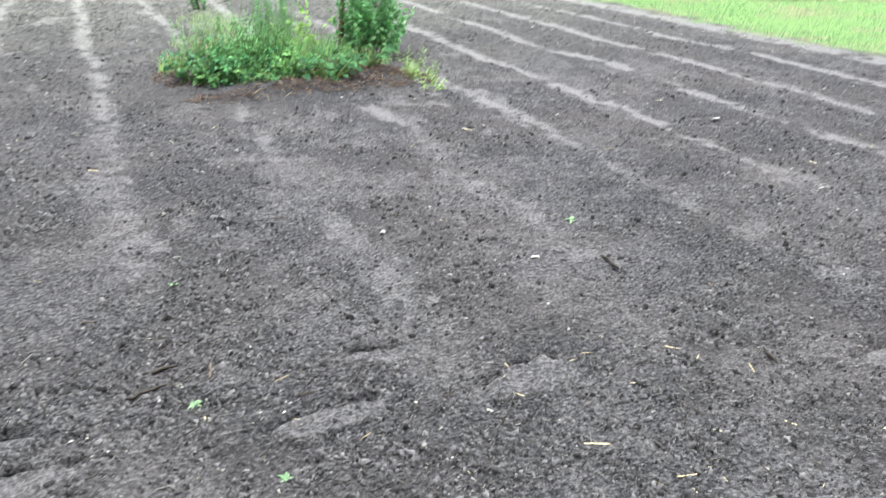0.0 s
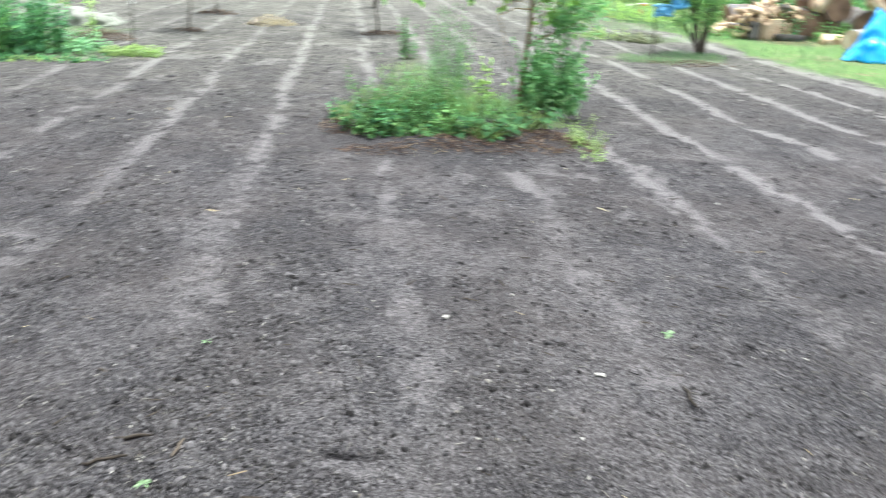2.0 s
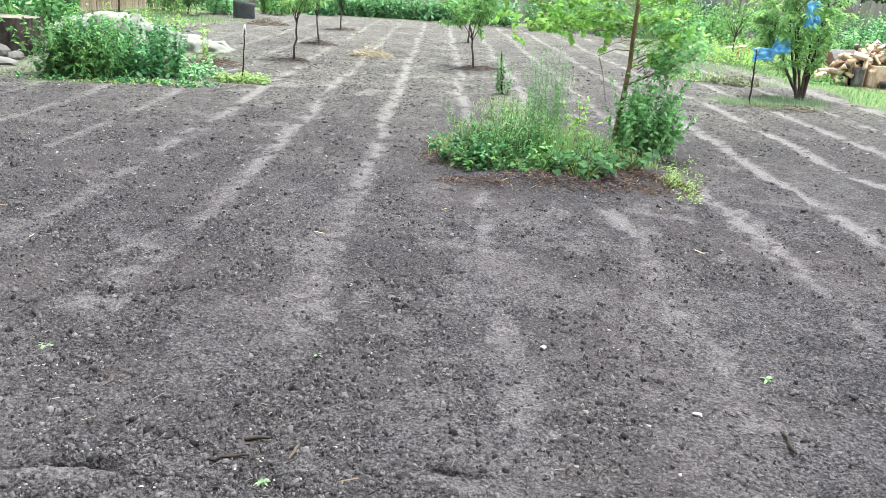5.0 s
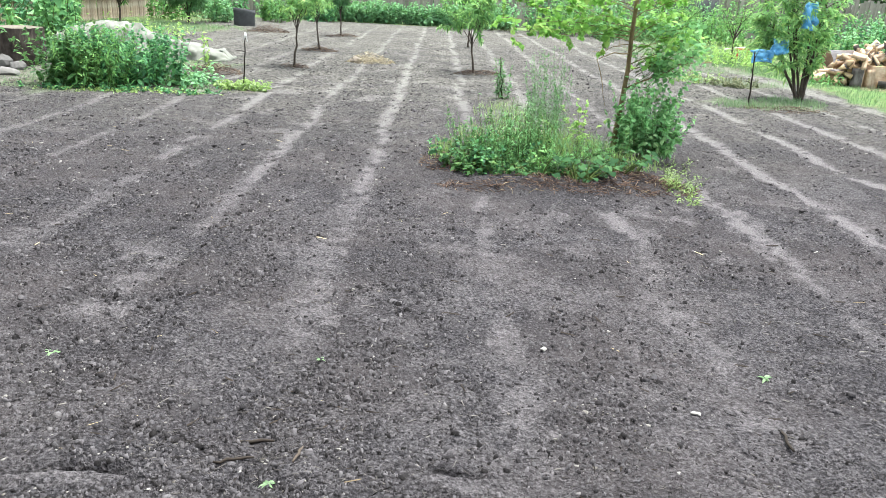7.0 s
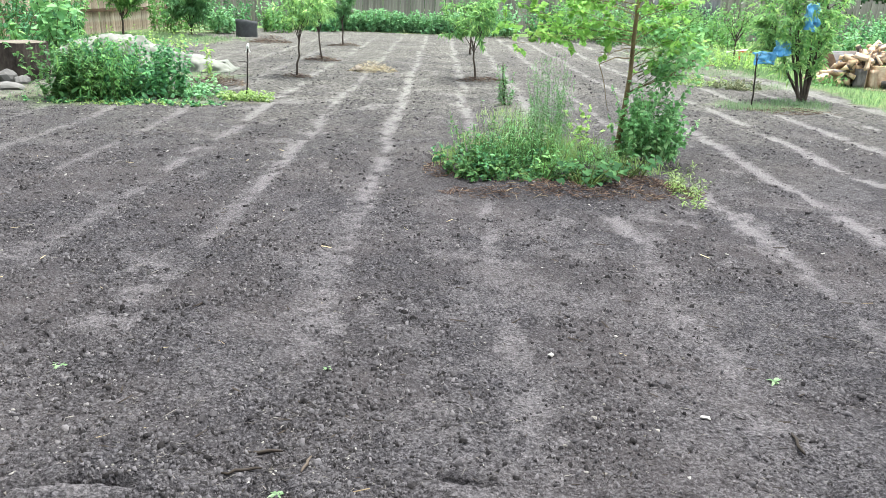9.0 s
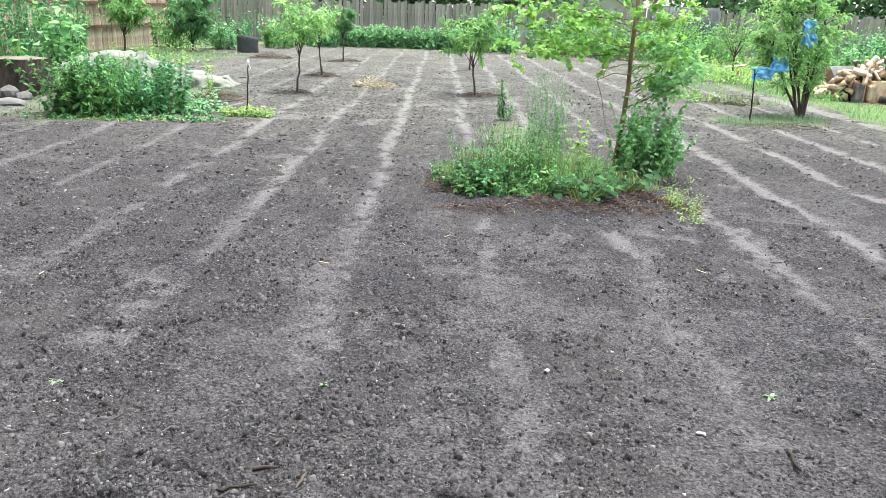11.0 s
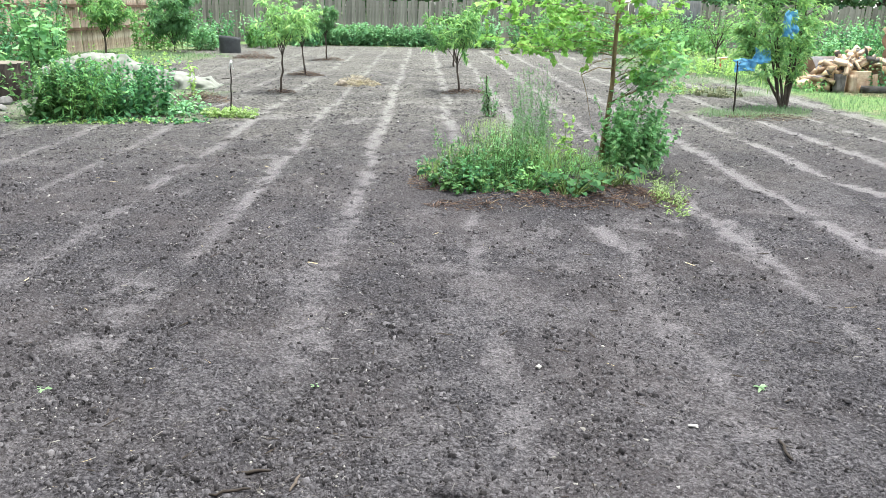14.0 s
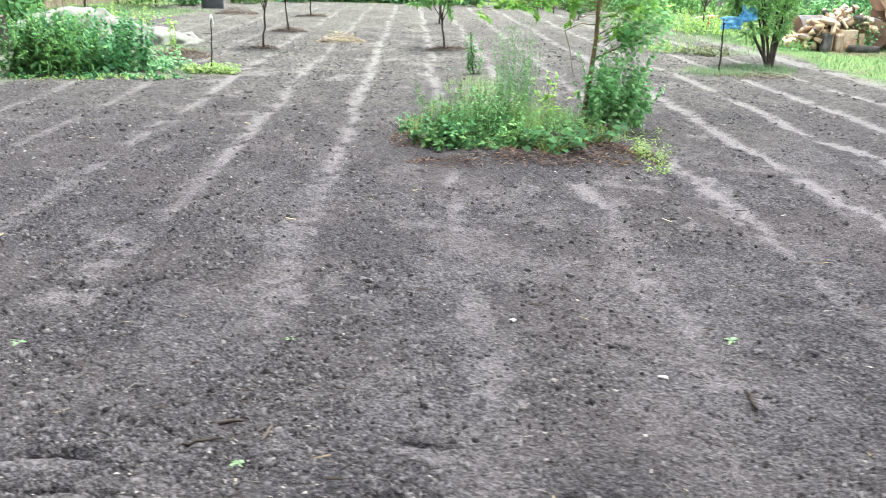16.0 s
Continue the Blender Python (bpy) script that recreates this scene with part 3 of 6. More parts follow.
# ---- loose crumbs, chips and twigs on the soil ----
# a crumb, sunk in the soil: a flat uneven top on three steep sides
CAP_V = np.array([(1, 0.15, -.5), (-.6, .8, -.5), (-.5, -.8, -.5), (.82, 0.05, .5), (-.5, .62, .5), (-.42, -.62, .5)], float)
CAP_T, CAP_Q = np.array([[(3, 4, 5)]]), np.array([(0, 1, 4, 3), (1, 2, 5, 4), (2, 0, 3, 5)])
RIDGE_V = np.array([(-1, -1, -.4), (1, -.7, -.4), (1, .7, -.4), (-1, 1, -.4), (-.9, 0, 1), (.85, 0, .8)], float)      # a splinter


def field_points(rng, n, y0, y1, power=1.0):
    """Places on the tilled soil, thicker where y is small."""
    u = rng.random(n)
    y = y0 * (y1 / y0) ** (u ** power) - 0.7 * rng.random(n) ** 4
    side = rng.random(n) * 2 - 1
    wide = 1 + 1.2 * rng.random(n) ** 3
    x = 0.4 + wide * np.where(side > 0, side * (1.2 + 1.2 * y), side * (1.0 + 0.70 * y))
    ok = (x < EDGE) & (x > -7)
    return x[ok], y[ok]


def rotations(rng, n, tilt=0.5):
    a, b, c = rng.random(n) * 2 * np.pi, rng.normal(size=n) * tilt, rng.normal(size=n) * tilt
    ca, sa, cb, sb, cc, sc = np.cos(a), np.sin(a), np.cos(b), np.sin(b), np.cos(c), np.sin(c)
    z, o = 0 * a, 0 * a + 1
    ra = np.stack([ca, -sa, z, sa, ca, z, z, z, o], -1).reshape(-1, 3, 3)
    rb = np.stack([o, z, z, z, cb, -sb, z, sb, cb], -1).reshape(-1, 3, 3)
    rc = np.stack([cc, z, sc, z, o, z, -sc, z, cc], -1).reshape(-1, 3, 3)
    return ra @ rb @ rc


def caps(rng, x, y, size, flat, tilt):
    """Small uneven crumbs, each one bedded in the soil."""
    n = len(x)
    shape = size[:, None] * np.stack([0.9 + 1.3 * rng.random(n) ** 2, 0.6 + 0.6 * rng.random(n), flat * (0.6 + 0.6 * rng.random(n))], -1)
    v = CAP_V[None] * shape[:, None] + 0.13 * rng.normal(size=(n, 6, 3)) * shape[:, None]
    v = np.einsum("nij,nkj->nki", rotations(rng, n, tilt), v) + np.stack([x, y, ground_z(x, y) + 0.2 * shape[:, 2]], -1)[:, None]
    off = (np.arange(n) * 6)[:, None, None]
    return Geo().add(v.reshape(-1, 3), [(CAP_T + off).reshape(-1, 3), (CAP_Q[None] + off).reshape(-1, 4)])


def slivers(rng, x, y, length, width):
    """Thin ridged splinters that lie on the soil."""
    n = len(x)
    v = RIDGE_V[None] * np.stack([length / 2, width / 2, width * 0.45], -1)[:, None] * (1 + 0.2 * rng.normal(size=(n, 6, 1)))
    v = np.einsum("nij,nkj->nki", rotations(rng, n, 0.13), v) + np.stack([x, y, ground_z(x, y) + 0.35 * width + 0.001], -1)[:, None]
    off = (np.arange(n) * 6)[:, None]
    return Geo().add(v.reshape(-1, 3), [np.array([[0, 1, 5, 4]]) + off, np.array([[2, 3, 4, 5]]) + off, np.array([[1, 2, 5]]) + off, np.array([[3, 0, 4]]) + off])


def bare(x, y):
    """Where loose stuff can lie: off the crust, the plates and the grass."""
    return (1 - 0.94 * np.clip(2.4 * crust_of(x, y), 0, 1)) * (1 - green_of(x, y)) * (1 - 0.8 * slabs(x, y)) * (1 - cracks(x, y))


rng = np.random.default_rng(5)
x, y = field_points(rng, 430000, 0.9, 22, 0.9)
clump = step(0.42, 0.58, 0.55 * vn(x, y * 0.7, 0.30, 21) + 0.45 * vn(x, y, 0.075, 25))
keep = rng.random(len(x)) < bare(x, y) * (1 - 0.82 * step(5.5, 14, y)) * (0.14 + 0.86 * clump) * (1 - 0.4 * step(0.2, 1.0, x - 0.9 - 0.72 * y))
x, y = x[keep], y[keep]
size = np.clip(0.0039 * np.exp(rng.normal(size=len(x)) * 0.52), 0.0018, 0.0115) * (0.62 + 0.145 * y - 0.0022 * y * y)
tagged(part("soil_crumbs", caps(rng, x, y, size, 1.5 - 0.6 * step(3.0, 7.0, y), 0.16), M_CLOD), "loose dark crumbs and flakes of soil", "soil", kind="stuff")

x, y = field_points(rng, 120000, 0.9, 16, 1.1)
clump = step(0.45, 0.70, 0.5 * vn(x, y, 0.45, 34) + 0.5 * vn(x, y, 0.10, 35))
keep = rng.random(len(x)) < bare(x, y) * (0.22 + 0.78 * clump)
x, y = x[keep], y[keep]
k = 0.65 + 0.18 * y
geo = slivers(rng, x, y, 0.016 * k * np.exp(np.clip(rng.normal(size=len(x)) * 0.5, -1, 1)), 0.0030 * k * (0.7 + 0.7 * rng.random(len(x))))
tagged(part("mulch_shade", geo, M_MULCH_SHADE), "dark splinters of mulch that also stand in for shade under soil crumbs", "mulch", kind="stuff")

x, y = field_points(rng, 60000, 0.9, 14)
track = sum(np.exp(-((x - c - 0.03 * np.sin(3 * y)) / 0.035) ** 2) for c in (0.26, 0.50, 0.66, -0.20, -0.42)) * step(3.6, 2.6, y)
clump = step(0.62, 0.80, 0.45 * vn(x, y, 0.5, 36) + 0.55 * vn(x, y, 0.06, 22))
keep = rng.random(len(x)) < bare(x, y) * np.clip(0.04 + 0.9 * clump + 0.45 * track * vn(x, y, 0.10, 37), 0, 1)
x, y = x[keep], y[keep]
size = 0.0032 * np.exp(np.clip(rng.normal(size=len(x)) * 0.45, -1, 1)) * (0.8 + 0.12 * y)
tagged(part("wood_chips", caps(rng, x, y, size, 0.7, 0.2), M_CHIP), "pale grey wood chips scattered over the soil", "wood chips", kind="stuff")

x, y = field_points(rng, 1300, 0.9, 9)
keep = green_of(x, y) < 0.3
x, y = x[keep], y[keep]
k = (0.7 + 0.11 * y) * np.exp(np.clip(rng.normal(size=len(x)) * 0.45, -1, 0.8))
tagged(part("dead_twigs", slivers(rng, x, y, 0.032 * k, 0.0036 * k), M_STICK), "short dark dead twigs strewn on the soil", "twigs", kind="stuff")

x, y = field_points(rng, 600, 0.9, 9)
keep = (green_of(x, y) < 0.3) & (rng.random(len(x)) < 0.15 + step(0.55, 0.75, vn(x, y, 0.35, 38)))
x, y = x[keep], y[keep]
k = (0.7 + 0.11 * y) * np.exp(np.clip(rng.normal(size=len(x)) * 0.45, -1, 0.8))
tagged(part("pale_stalks", slivers(rng, x, y, 0.030 * k, 0.0024 * k), M_STRAW), "short pale dry stalks strewn on the soil", "straw", kind="stuff")

BOX_V = np.array([(a, b_, c_) for a in (-1, 1) for b_ in (-1, 1) for c_ in (-1, 1)], float)
BOX_F = np.array([(0, 1, 3, 2), (4, 6, 7, 5), (0, 4, 5, 1), (2, 3, 7, 6), (0, 2, 6, 4), (1, 5, 7, 3)])

# ---- lawn ----
rng = np.random.default_rng(6)
n = 56000
y = 3.0 + 28 * rng.random(n) ** 1.5
x = EDGE - 0.2 + 17 * rng.random(n) ** 1.8
for sx, sy, rx, ry, a in SPOTS:
    m = int(2600 * rx * ry * a)
    q, t = np.sqrt(rng.random(m)), rng.random(m) * 2 * np.pi
    x, y = np.append(x, sx + 1.05 * rx * q * np.cos(t)), np.append(y, sy + 1.05 * ry * q * np.sin(t))
keep = (rng.random(len(x)) < green_of(x, y) * 1.3 - 0.2)
x, y = x[keep], y[keep]
H = (0.035 + 0.035 * vn(x, y, 0.5, 23) + 0.05 * np.maximum(vn(x, y, 1.2, 24) - 0.6, 0)) * (0.6 + 0.8 * rng.random(len(x))) * (1 + 0.02 * y)
geo = blades(Geo(), np.stack([x, y, ground_z(x, y) - 0.004], -1), H, 0.0032 + 0.0004 * y + 0 * H, 1.1, rng)
tagged(part("lawn_grass", geo, G_GRASS), "short bright green lawn grass", "grass", kind="stuff")

# ---- plants ----


def bend(a, b_, sag, n=6, rng=None, wob=0.0):
    """Points from a to b_ along an arch that rises (or sags) by sag."""
    t = np.linspace(0, 1, n)[:, None]
    p = np.asarray(a, float) * (1 - t) + np.asarray(b_, float) * t
    p[:, 2] += sag * 4 * (t * (1 - t))[:, 0]
    if rng is not None:
        w = rng.normal(size=(n, 3)) * wob
        w[0] = 0
        p = p + w
    return p


def fruit_tree(name, label, at, trunk_h, top, radius, leafmat, seed, amount=700, trunk_r=0.022, lean=(0, 0), stems=1, length=0.10, group="", spread_=1.0, low=0.0, twigs=7):
    """A small fruit tree: bare stem, arching limbs, drooping narrow leaves."""
    rng = np.random.default_rng(seed)
    tree = thing(name, label, "tree", group, (at[0], at[1], gz(*at) - 0.02))
    wood, crown = Geo(), Geo()
    cz, rz = (trunk_h + top) / 2, (top - trunk_h) / 2
    P, D = [], []
    for s in range(stems):
        a0 = s * 2.4 + seed
        foot = np.array([0.05 * np.cos(a0), 0.05 * np.sin(a0), 0]) * (stems > 1)
        head = np.array([lean[0], lean[1], trunk_h]) + np.array([np.cos(a0), np.sin(a0), 0]) * radius * 0.22 * (stems > 1)
        stem = bend(foot, head, 0, 7, rng, 0.006)
        r = trunk_r * (1.0 if stems == 1 else 0.75)
        tube(wood, stem, np.linspace(r * 1.25, r * 0.8, 7), 7)
        for i in range(max(3, 9 // stems)):
            a = i * 2.4 + rng.random() * 0.8
            el = rng.random() * 1.2 - 0.25
            tip = np.array([lean[0], lean[1], cz]) + np.array([np.cos(a) * np.cos(el) * radius, np.sin(a) * np.cos(el) * radius, np.sin(el) * rz]) * (0.65 + 0.35 * rng.random())
            start = stem[-1] if i < 4 else stem[-2]
            limb = bend(start, tip, 0.10 * rz, 6, rng, 0.012)
            tube(wood, limb, np.linspace(r * 0.45, r * 0.14, 6), 5)
            for k in range(twigs):
                q = limb[rng.integers(2, 6)]
                w = outward(rng, 1, 0.35)[0] * spread_
                end = q + w * radius * (0.25 + 0.4 * rng.random())
                end[2] = max(end[2], trunk_h * 0.75 - low)
                twig = bend(q, end, 0.02, 4)
                tube(wood, twig, np.linspace(r * 0.2, r * 0.08, 4), 4, False)
                m = amount // (stems * max(3, 9 // stems) * twigs)
                t = rng.random(m)
                p = twig[0] * (1 - t)[:, None] + twig[-1] * t[:, None]
                P.append(p)
                D.append(unit(unit(twig[-1] - twig[0])[None] * 0.5 + outward(rng, m, -0.25)))
    P, D = np.concatenate(P), np.concatenate(D)
    L = length * (0.65 + 0.6 * rng.random(len(P)))
    leaves(crown, P, D, np.array([0, 0, 1.0]) + 0.6 * rng.normal(size=P.shape), L, L * 0.22, 0.35, "lance")
    part("trunk", wood, M_BARK, tree, "", True)
    part("crown", crown, leafmat, tree)
    return tree


def herb_stems(stems, foliage, base, heights, rng, nleaf, L, ratio, shape="ovate", lean=0.25, droop=0.3, radius=0.004, start=0.1):
    """Upright weeds: thin stems with leaves all the way up."""
    for b_, h in zip(base, heights):
        d = rng.normal(size=2) * lean * h
        tip = np.array([b_[0] + d[0], b_[1] + d[1], b_[2] + h])
        line = bend(b_, tip, 0, 4, rng, 0.01 * h)
        if stems is not None:
            tube(stems, line, np.linspace(radius, radius * 0.4, 4), 4, False)
        t = start + (1 - start) * rng.random(nleaf) ** 0.8
        p = np.stack([np.interp(t, np.linspace(0, 1, 4), line[:, c]) for c in range(3)], -1)
        l_ = L * (0.55 + 0.7 * rng.random(nleaf)) * (1.15 - 0.5 * t)
        leaves(foliage, p, outward(rng, nleaf, 0.25), np.array([0, 0, 1.0]) + 0.4 * rng.normal(size=(nleaf, 3)), l_, l_ * ratio, droop, shape)


def weed_patch(name, label, spots, heights, mat, seed, nleaf=14, L=0.07, ratio=0.5, shape="ovate", lean=0.25, radius=0.0025, category="weeds", group="", stemmat=None):
    """One patch of weeds that grow together."""
    rng = np.random.default_rng(seed)
    spots = np.asarray(spots, float)
    mid = spots.mean(0)
    ob = thing(name, label, category, group, (mid[0], mid[1], gz(*mid)))
    base = np.stack([spots[:, 0] - mid[0], spots[:, 1] - mid[1], ground_z(spots[:, 0], spots[:, 1]) - gz(*mid) - 0.02], -1)
    st, fo = Geo(), Geo()
    herb_stems(st, fo, base, heights, rng, nleaf, L, ratio, shape, lean, radius=radius)
    tagged(part("stem_growth", st, stemmat or M_WEEDSTEM, ob), kind="stuff")
    tagged(part("foliage", fo, mat, ob), kind="stuff")
    return ob


M_PALESTEM = grained("pale_green_stems", (0.16, 0.28, 0.10), (0.26, 0.40, 0.16), 30, (1, 1, 0.2), 0.7, 0.1)
M_WEEDSTEM = grained("weed_stems", (0.08, 0.13, 0.03), (0.16, 0.21, 0.06), 30, (1, 1, 0.2), 0.7, 0.1)


def disc(rng, n, cx, cy, rx, ry, power=0.5):
    q, t = rng.random(n) ** power, rng.random(n) * 2 * np.pi
    return np.stack([cx + rx * q * np.cos(t), cy + ry * q * np.sin(t)], -1)


def tuft(name, label, cx, cy, rx, ry, n, height, mat, seed, lean=0.9, width=0.006, category="grass tuft", group=""):
    rng = np.random.default_rng(seed)
    ob = thing(name, label, category, group, (cx, cy, gz(cx, cy)))
    p = disc(rng, n, 0, 0, rx, ry)
    P = np.stack([p[:, 0], p[:, 1], ground_z(p[:, 0] + cx, p[:, 1] + cy) - gz(cx, cy) - 0.005], -1)
    H = height * (0.45 + 0.7 * rng.random(n))
    tagged(part("grass", blades(Geo(), P, H, width * (0.7 + 0.6 * rng.random(n)), lean, rng), mat, ob), kind="stuff")
    return ob


# the row of peach saplings on one side, one on the other
PEACH = "peach saplings in a row"
fruit_tree("peach_tree", "young peach tree with a slim leaning stem and sparse leaves", (-1.91, 13.55), 0.72, 1.62, 0.46, G_FORKED, 3, 1900, 0.016, (0.06, 0), low=0.12, group=PEACH)
fruit_tree("peach_tree", "young peach tree with bright drooping leaves above bare soil", (-2.02, 17.2), 0.66, 1.62, 0.52, G_FORKED, 4, 2000, 0.016, (-0.08, 0), low=0.10, group=PEACH)
fruit_tree("peach_tree", "young peach tree with a dark round crown", (-2.19, 22.3), 0.70, 1.45, 0.42, G_PEACH_DARK, 5, 3400, 0.019, (0, 0), group=PEACH)
fruit_tree("peach_tree", "young peach tree with a dense crown on a thin stem", (1.13, 14.1), 0.55, 1.62, 0.56, G_PEACH, 6, 2600, 0.017, (-0.07, 0), group=PEACH, length=0.11)
fruit_tree("fruit_tree", "small leafy fruit tree before the wooden fence", (-8.6, 23.4), 0.55, 2.05, 0.72, G_PEACH, 8, 4200, 0.03, length=0.15, twigs=14, low=0.2)
fruit_tree("fruit_tree", "small leafy fruit tree beside weeds", (-7.2, 25.2), 0.25, 2.3, 0.85, G_PEACH_DARK, 9, 7000, 0.03, length=0.16, twigs=16, low=0.1)
fruit_tree("fruit_tree", "slender fruit tree at the edge of the lawn", (7.9, 20.4), 0.62, 1.75, 0.62, G_PEACH, 10, 1000, 0.024)
fruit_tree("fruit_tree", "small fruit tree with a dark crown at the lawn", (7.2, 23.6), 0.5, 1.8, 0.9, G_PEACH, 11, 1200, 0.028)
fruit_tree("fruit_tree", "very young fruit tree in bare soil", (5.1, 26.3), 0.45, 1.3, 0.45, G_PEACH, 12, 400, 0.02)
fruit_tree("fruit_tree", "low dark shrubby fruit tree in bare soil", (5.25, 23.0), 0.12, 0.62, 0.30, G_PEACH_DARK, 13, 350, 0.014)
fruit_tree("fruit_tree", "young fruit tree behind the sapling row", (1.25, 20.5), 0.55, 1.5, 0.45, G_PEACH_DARK, 14, 500, 0.02)


def forked_tree(label, at, seed):
    """A many-stemmed young peach tree: stems fan out from the ground, leafy shoots fill an egg-shaped crown down to knee height."""
    rng = np.random.default_rng(seed)
    tree = thing("peach_tree", label, "tree", PEACH, (at[0], at[1], gz(*at) - 0.02))
    wood, crown = Geo(), Geo()
    nodes = []
    for k, (dx, dy, h) in enumerate(((-0.62, 0.05, 1.25), (-0.42, -0.22, 1.5), (-0.24, 0.2, 1.75), (-0.08, -0.15, 1.6), (0.20, 0.10, 1.62), (0.10, -0.05, 1.1), (-0.25, 0.35, 1.3))):
        foot = np.array([0.035 * math.cos(k * 2.4), 0.035 * math.sin(k * 2.4), 0.0])
        mid = np.array([dx * 0.62 + 0.03, dy * 0.6, h * 0.38])
        t = np.linspace(0, 1, 9)[:, None]
        line = (1 - t) ** 2 * foot + 2 * t * (1 - t) * mid + t ** 2 * np.array([dx, dy, h]) + 0.010 * rng.normal(size=(9, 3)) * (t > 0)
        tube(wood, line, np.linspace(0.026, 0.006, 9), 7)
        nodes.append(line[2:])
    nodes = np.concatenate(nodes)
    for k in range(175):
        z = 0.54 + 1.42 * rng.random() ** 0.85
        edge = np.interp(z, [0.3, 0.55, 0.95, 1.35, 1.7, 1.95], [0.24, 0.46, 0.64, 0.68, 0.58, 0.30])
        a, q = rng.random() * 6.283, edge * (0.35 + 0.65 * rng.random() ** 0.6)
        tip = np.array([q * np.cos(a) - 0.16 - 0.14 * min(z, 1.2) + (0.42 if k % 9 == 0 and z > 0.8 else 0.0), 0.85 * q * np.sin(a), z + 0.08 * rng.normal()])
        near = nodes[np.argmin(np.linalg.norm(nodes - tip + (0, 0, 0.25), axis=1))]
        shoot = bend(near, tip, 0.05, 5, rng, 0.012)
        tube(wood, shoot, np.linspace(0.006, 0.002, 5), 4, False)
        m = 38
        t = 0.25 + 0.75 * rng.random(m)
        p = np.stack([np.interp(t, np.linspace(0, 1, 5), shoot[:, c]) for c in range(3)], -1) + 0.02 * rng.normal(size=(m, 3))
        d = unit(unit(tip - near)[None] * 0.7 + outward(rng, m, -0.35))
        l_ = 0.105 * (0.6 + 0.6 * rng.random(m))
        leaves(crown, p, d, np.array([0, 0, 1.0]) + 0.6 * rng.normal(size=(m, 3)), l_, l_ * 0.24, 0.4, "lance")
    part("trunk", wood, M_BARK, tree, "", True)
    part("crown", crown, G_FORKED, tree)


forked_tree("forked young peach tree with long drooping leaves", (6.04, 12.15), 7)


def stake(name, label, at, top, r, seed, ribbon=False, knots=3):
    rng = np.random.default_rng(seed)
    ob = thing(name, label, "stake", "", (at[0], at[1], gz(*at) - 0.03))
    g = Geo()
    line = bend((0, 0, 0), (top[0] - at[0], top[1] - at[1], top[2]), 0, 8, rng, 0.006)
    tube(g, line, np.linspace(r, r * 0.6, 8), 6)
    for k in range(knots):
        q = line[rng.integers(2, 7)]
        tube(g, bend(q, q + outward(rng, 1, 0.4)[0] * 0.12, 0.01, 4), np.linspace(r * 0.5, r * 0.2, 4), 4)
    part("rod", g, M_STICK, ob)
    if ribbon:
        g = Geo()
        q = line[-1]
        t = np.linspace(0, 1, 9)
        for sx in (-0.025, 0.035):
            p = np.stack([q[0] + sx * t, q[1] - 0.02 - 0 * t, q[2] - 0.01 - 0.075 * t ** 1.5 + 0.02 * np.sin(t * 7)], -1)
            tube(g, p, np.full(9, 0.006), 5)
        cloth = part("ribbon", g, M_WHITE, ob, "knotted white cloth ribbon")
        g = Geo()
        tube(g, np.array([q + (0, 0, -0.035), q + (0, 0, 0.005), q + (0, 0, 0.03)]), [0.012, 0.018, 0.009], 6)
        part("knot", g, M_WHITE, cloth)
    return ob


stake("stake", "thin dark stake with a white cloth ribbon", (-2.02, 10.44), (-1.98, 10.44, 0.72), 0.011, 1, True, 1)
stake("stake", "thin knotty dark stake in grass", (4.93, 11.2), (4.88, 11.2, 0.78), 0.013, 2, False, 5)
stake("stake", "short stake overgrown by grass", (1.40, 10.8), (1.33, 10.8, 0.58), 0.011, 3, False, 1)

# ---- the untilled patch with its maple sapling ----
rng = np.random.default_rng(20)
BASE = gz(2.15, 7.16)
maple = thing("maple_sapling", "maple sapling with a brown stem and broad yellow-green leaves", "tree", "", (2.15, 7.16, BASE - 0.03))
wood = Geo()
stem = np.array([(0, 0, 0), (0.0, 0, 0.18), (0.02, 0, 0.40), (0.05, 0.01, 0.78), (0.045, 0, 1.07), (0.06, 0.01, 1.45), (0.09, 0.03, 2.0), (0.06, 0.05, 2.6), (0.1, 0.04, 3.1)])
tube(wood, stem, [0.036, 0.027, 0.023, 0.020, 0.019, 0.018, 0.015, 0.010, 0.005], 9)
# start height on the stem, end point
LEAFY = ((1.08, -1.12, -0.2, 1.16), (1.42, -0.75, -0.35, 1.72), (1.42, -0.3, -0.5, 1.75), (0.8, 0.62, -0.15, 1.02), (1.2, 0.5, -0.4, 1.45), (1.0, 0.55, 0.35, 1.25), (1.6, 0.6, -0.2, 2.0), (1.9, -0.6, 0.3, 2.3),
         (2.2, 0.4, 0.4, 2.7), (2.3, -0.3, -0.4, 2.8), (1.05, -1.0, 0.1, 0.98), (1.3, -0.85, 0.25, 1.42), (1.0, -0.75, -0.3, 1.08), (1.12, -0.95, 0.15, 1.25), (1.25, -0.6, -0.1, 1.4), (1.25, 0.55, 0.1, 1.42),
         (0.9, 0.45, -0.25, 1.12), (1.05, 0.35, 0.3, 1.2), (1.35, -1.05, -0.1, 1.45), (1.35, 0.3, -0.3, 1.6), (0.72, 0.4, 0.15, 0.85), (1.1, -0.55, -0.45, 1.28), (1.5, -0.1, 0.45, 1.85))
BARE = ((0.98, -0.25, -0.14, 0.9), (0.42, 0.48, -0.1, 0.52))
P, D, twigs = [], [], Geo()
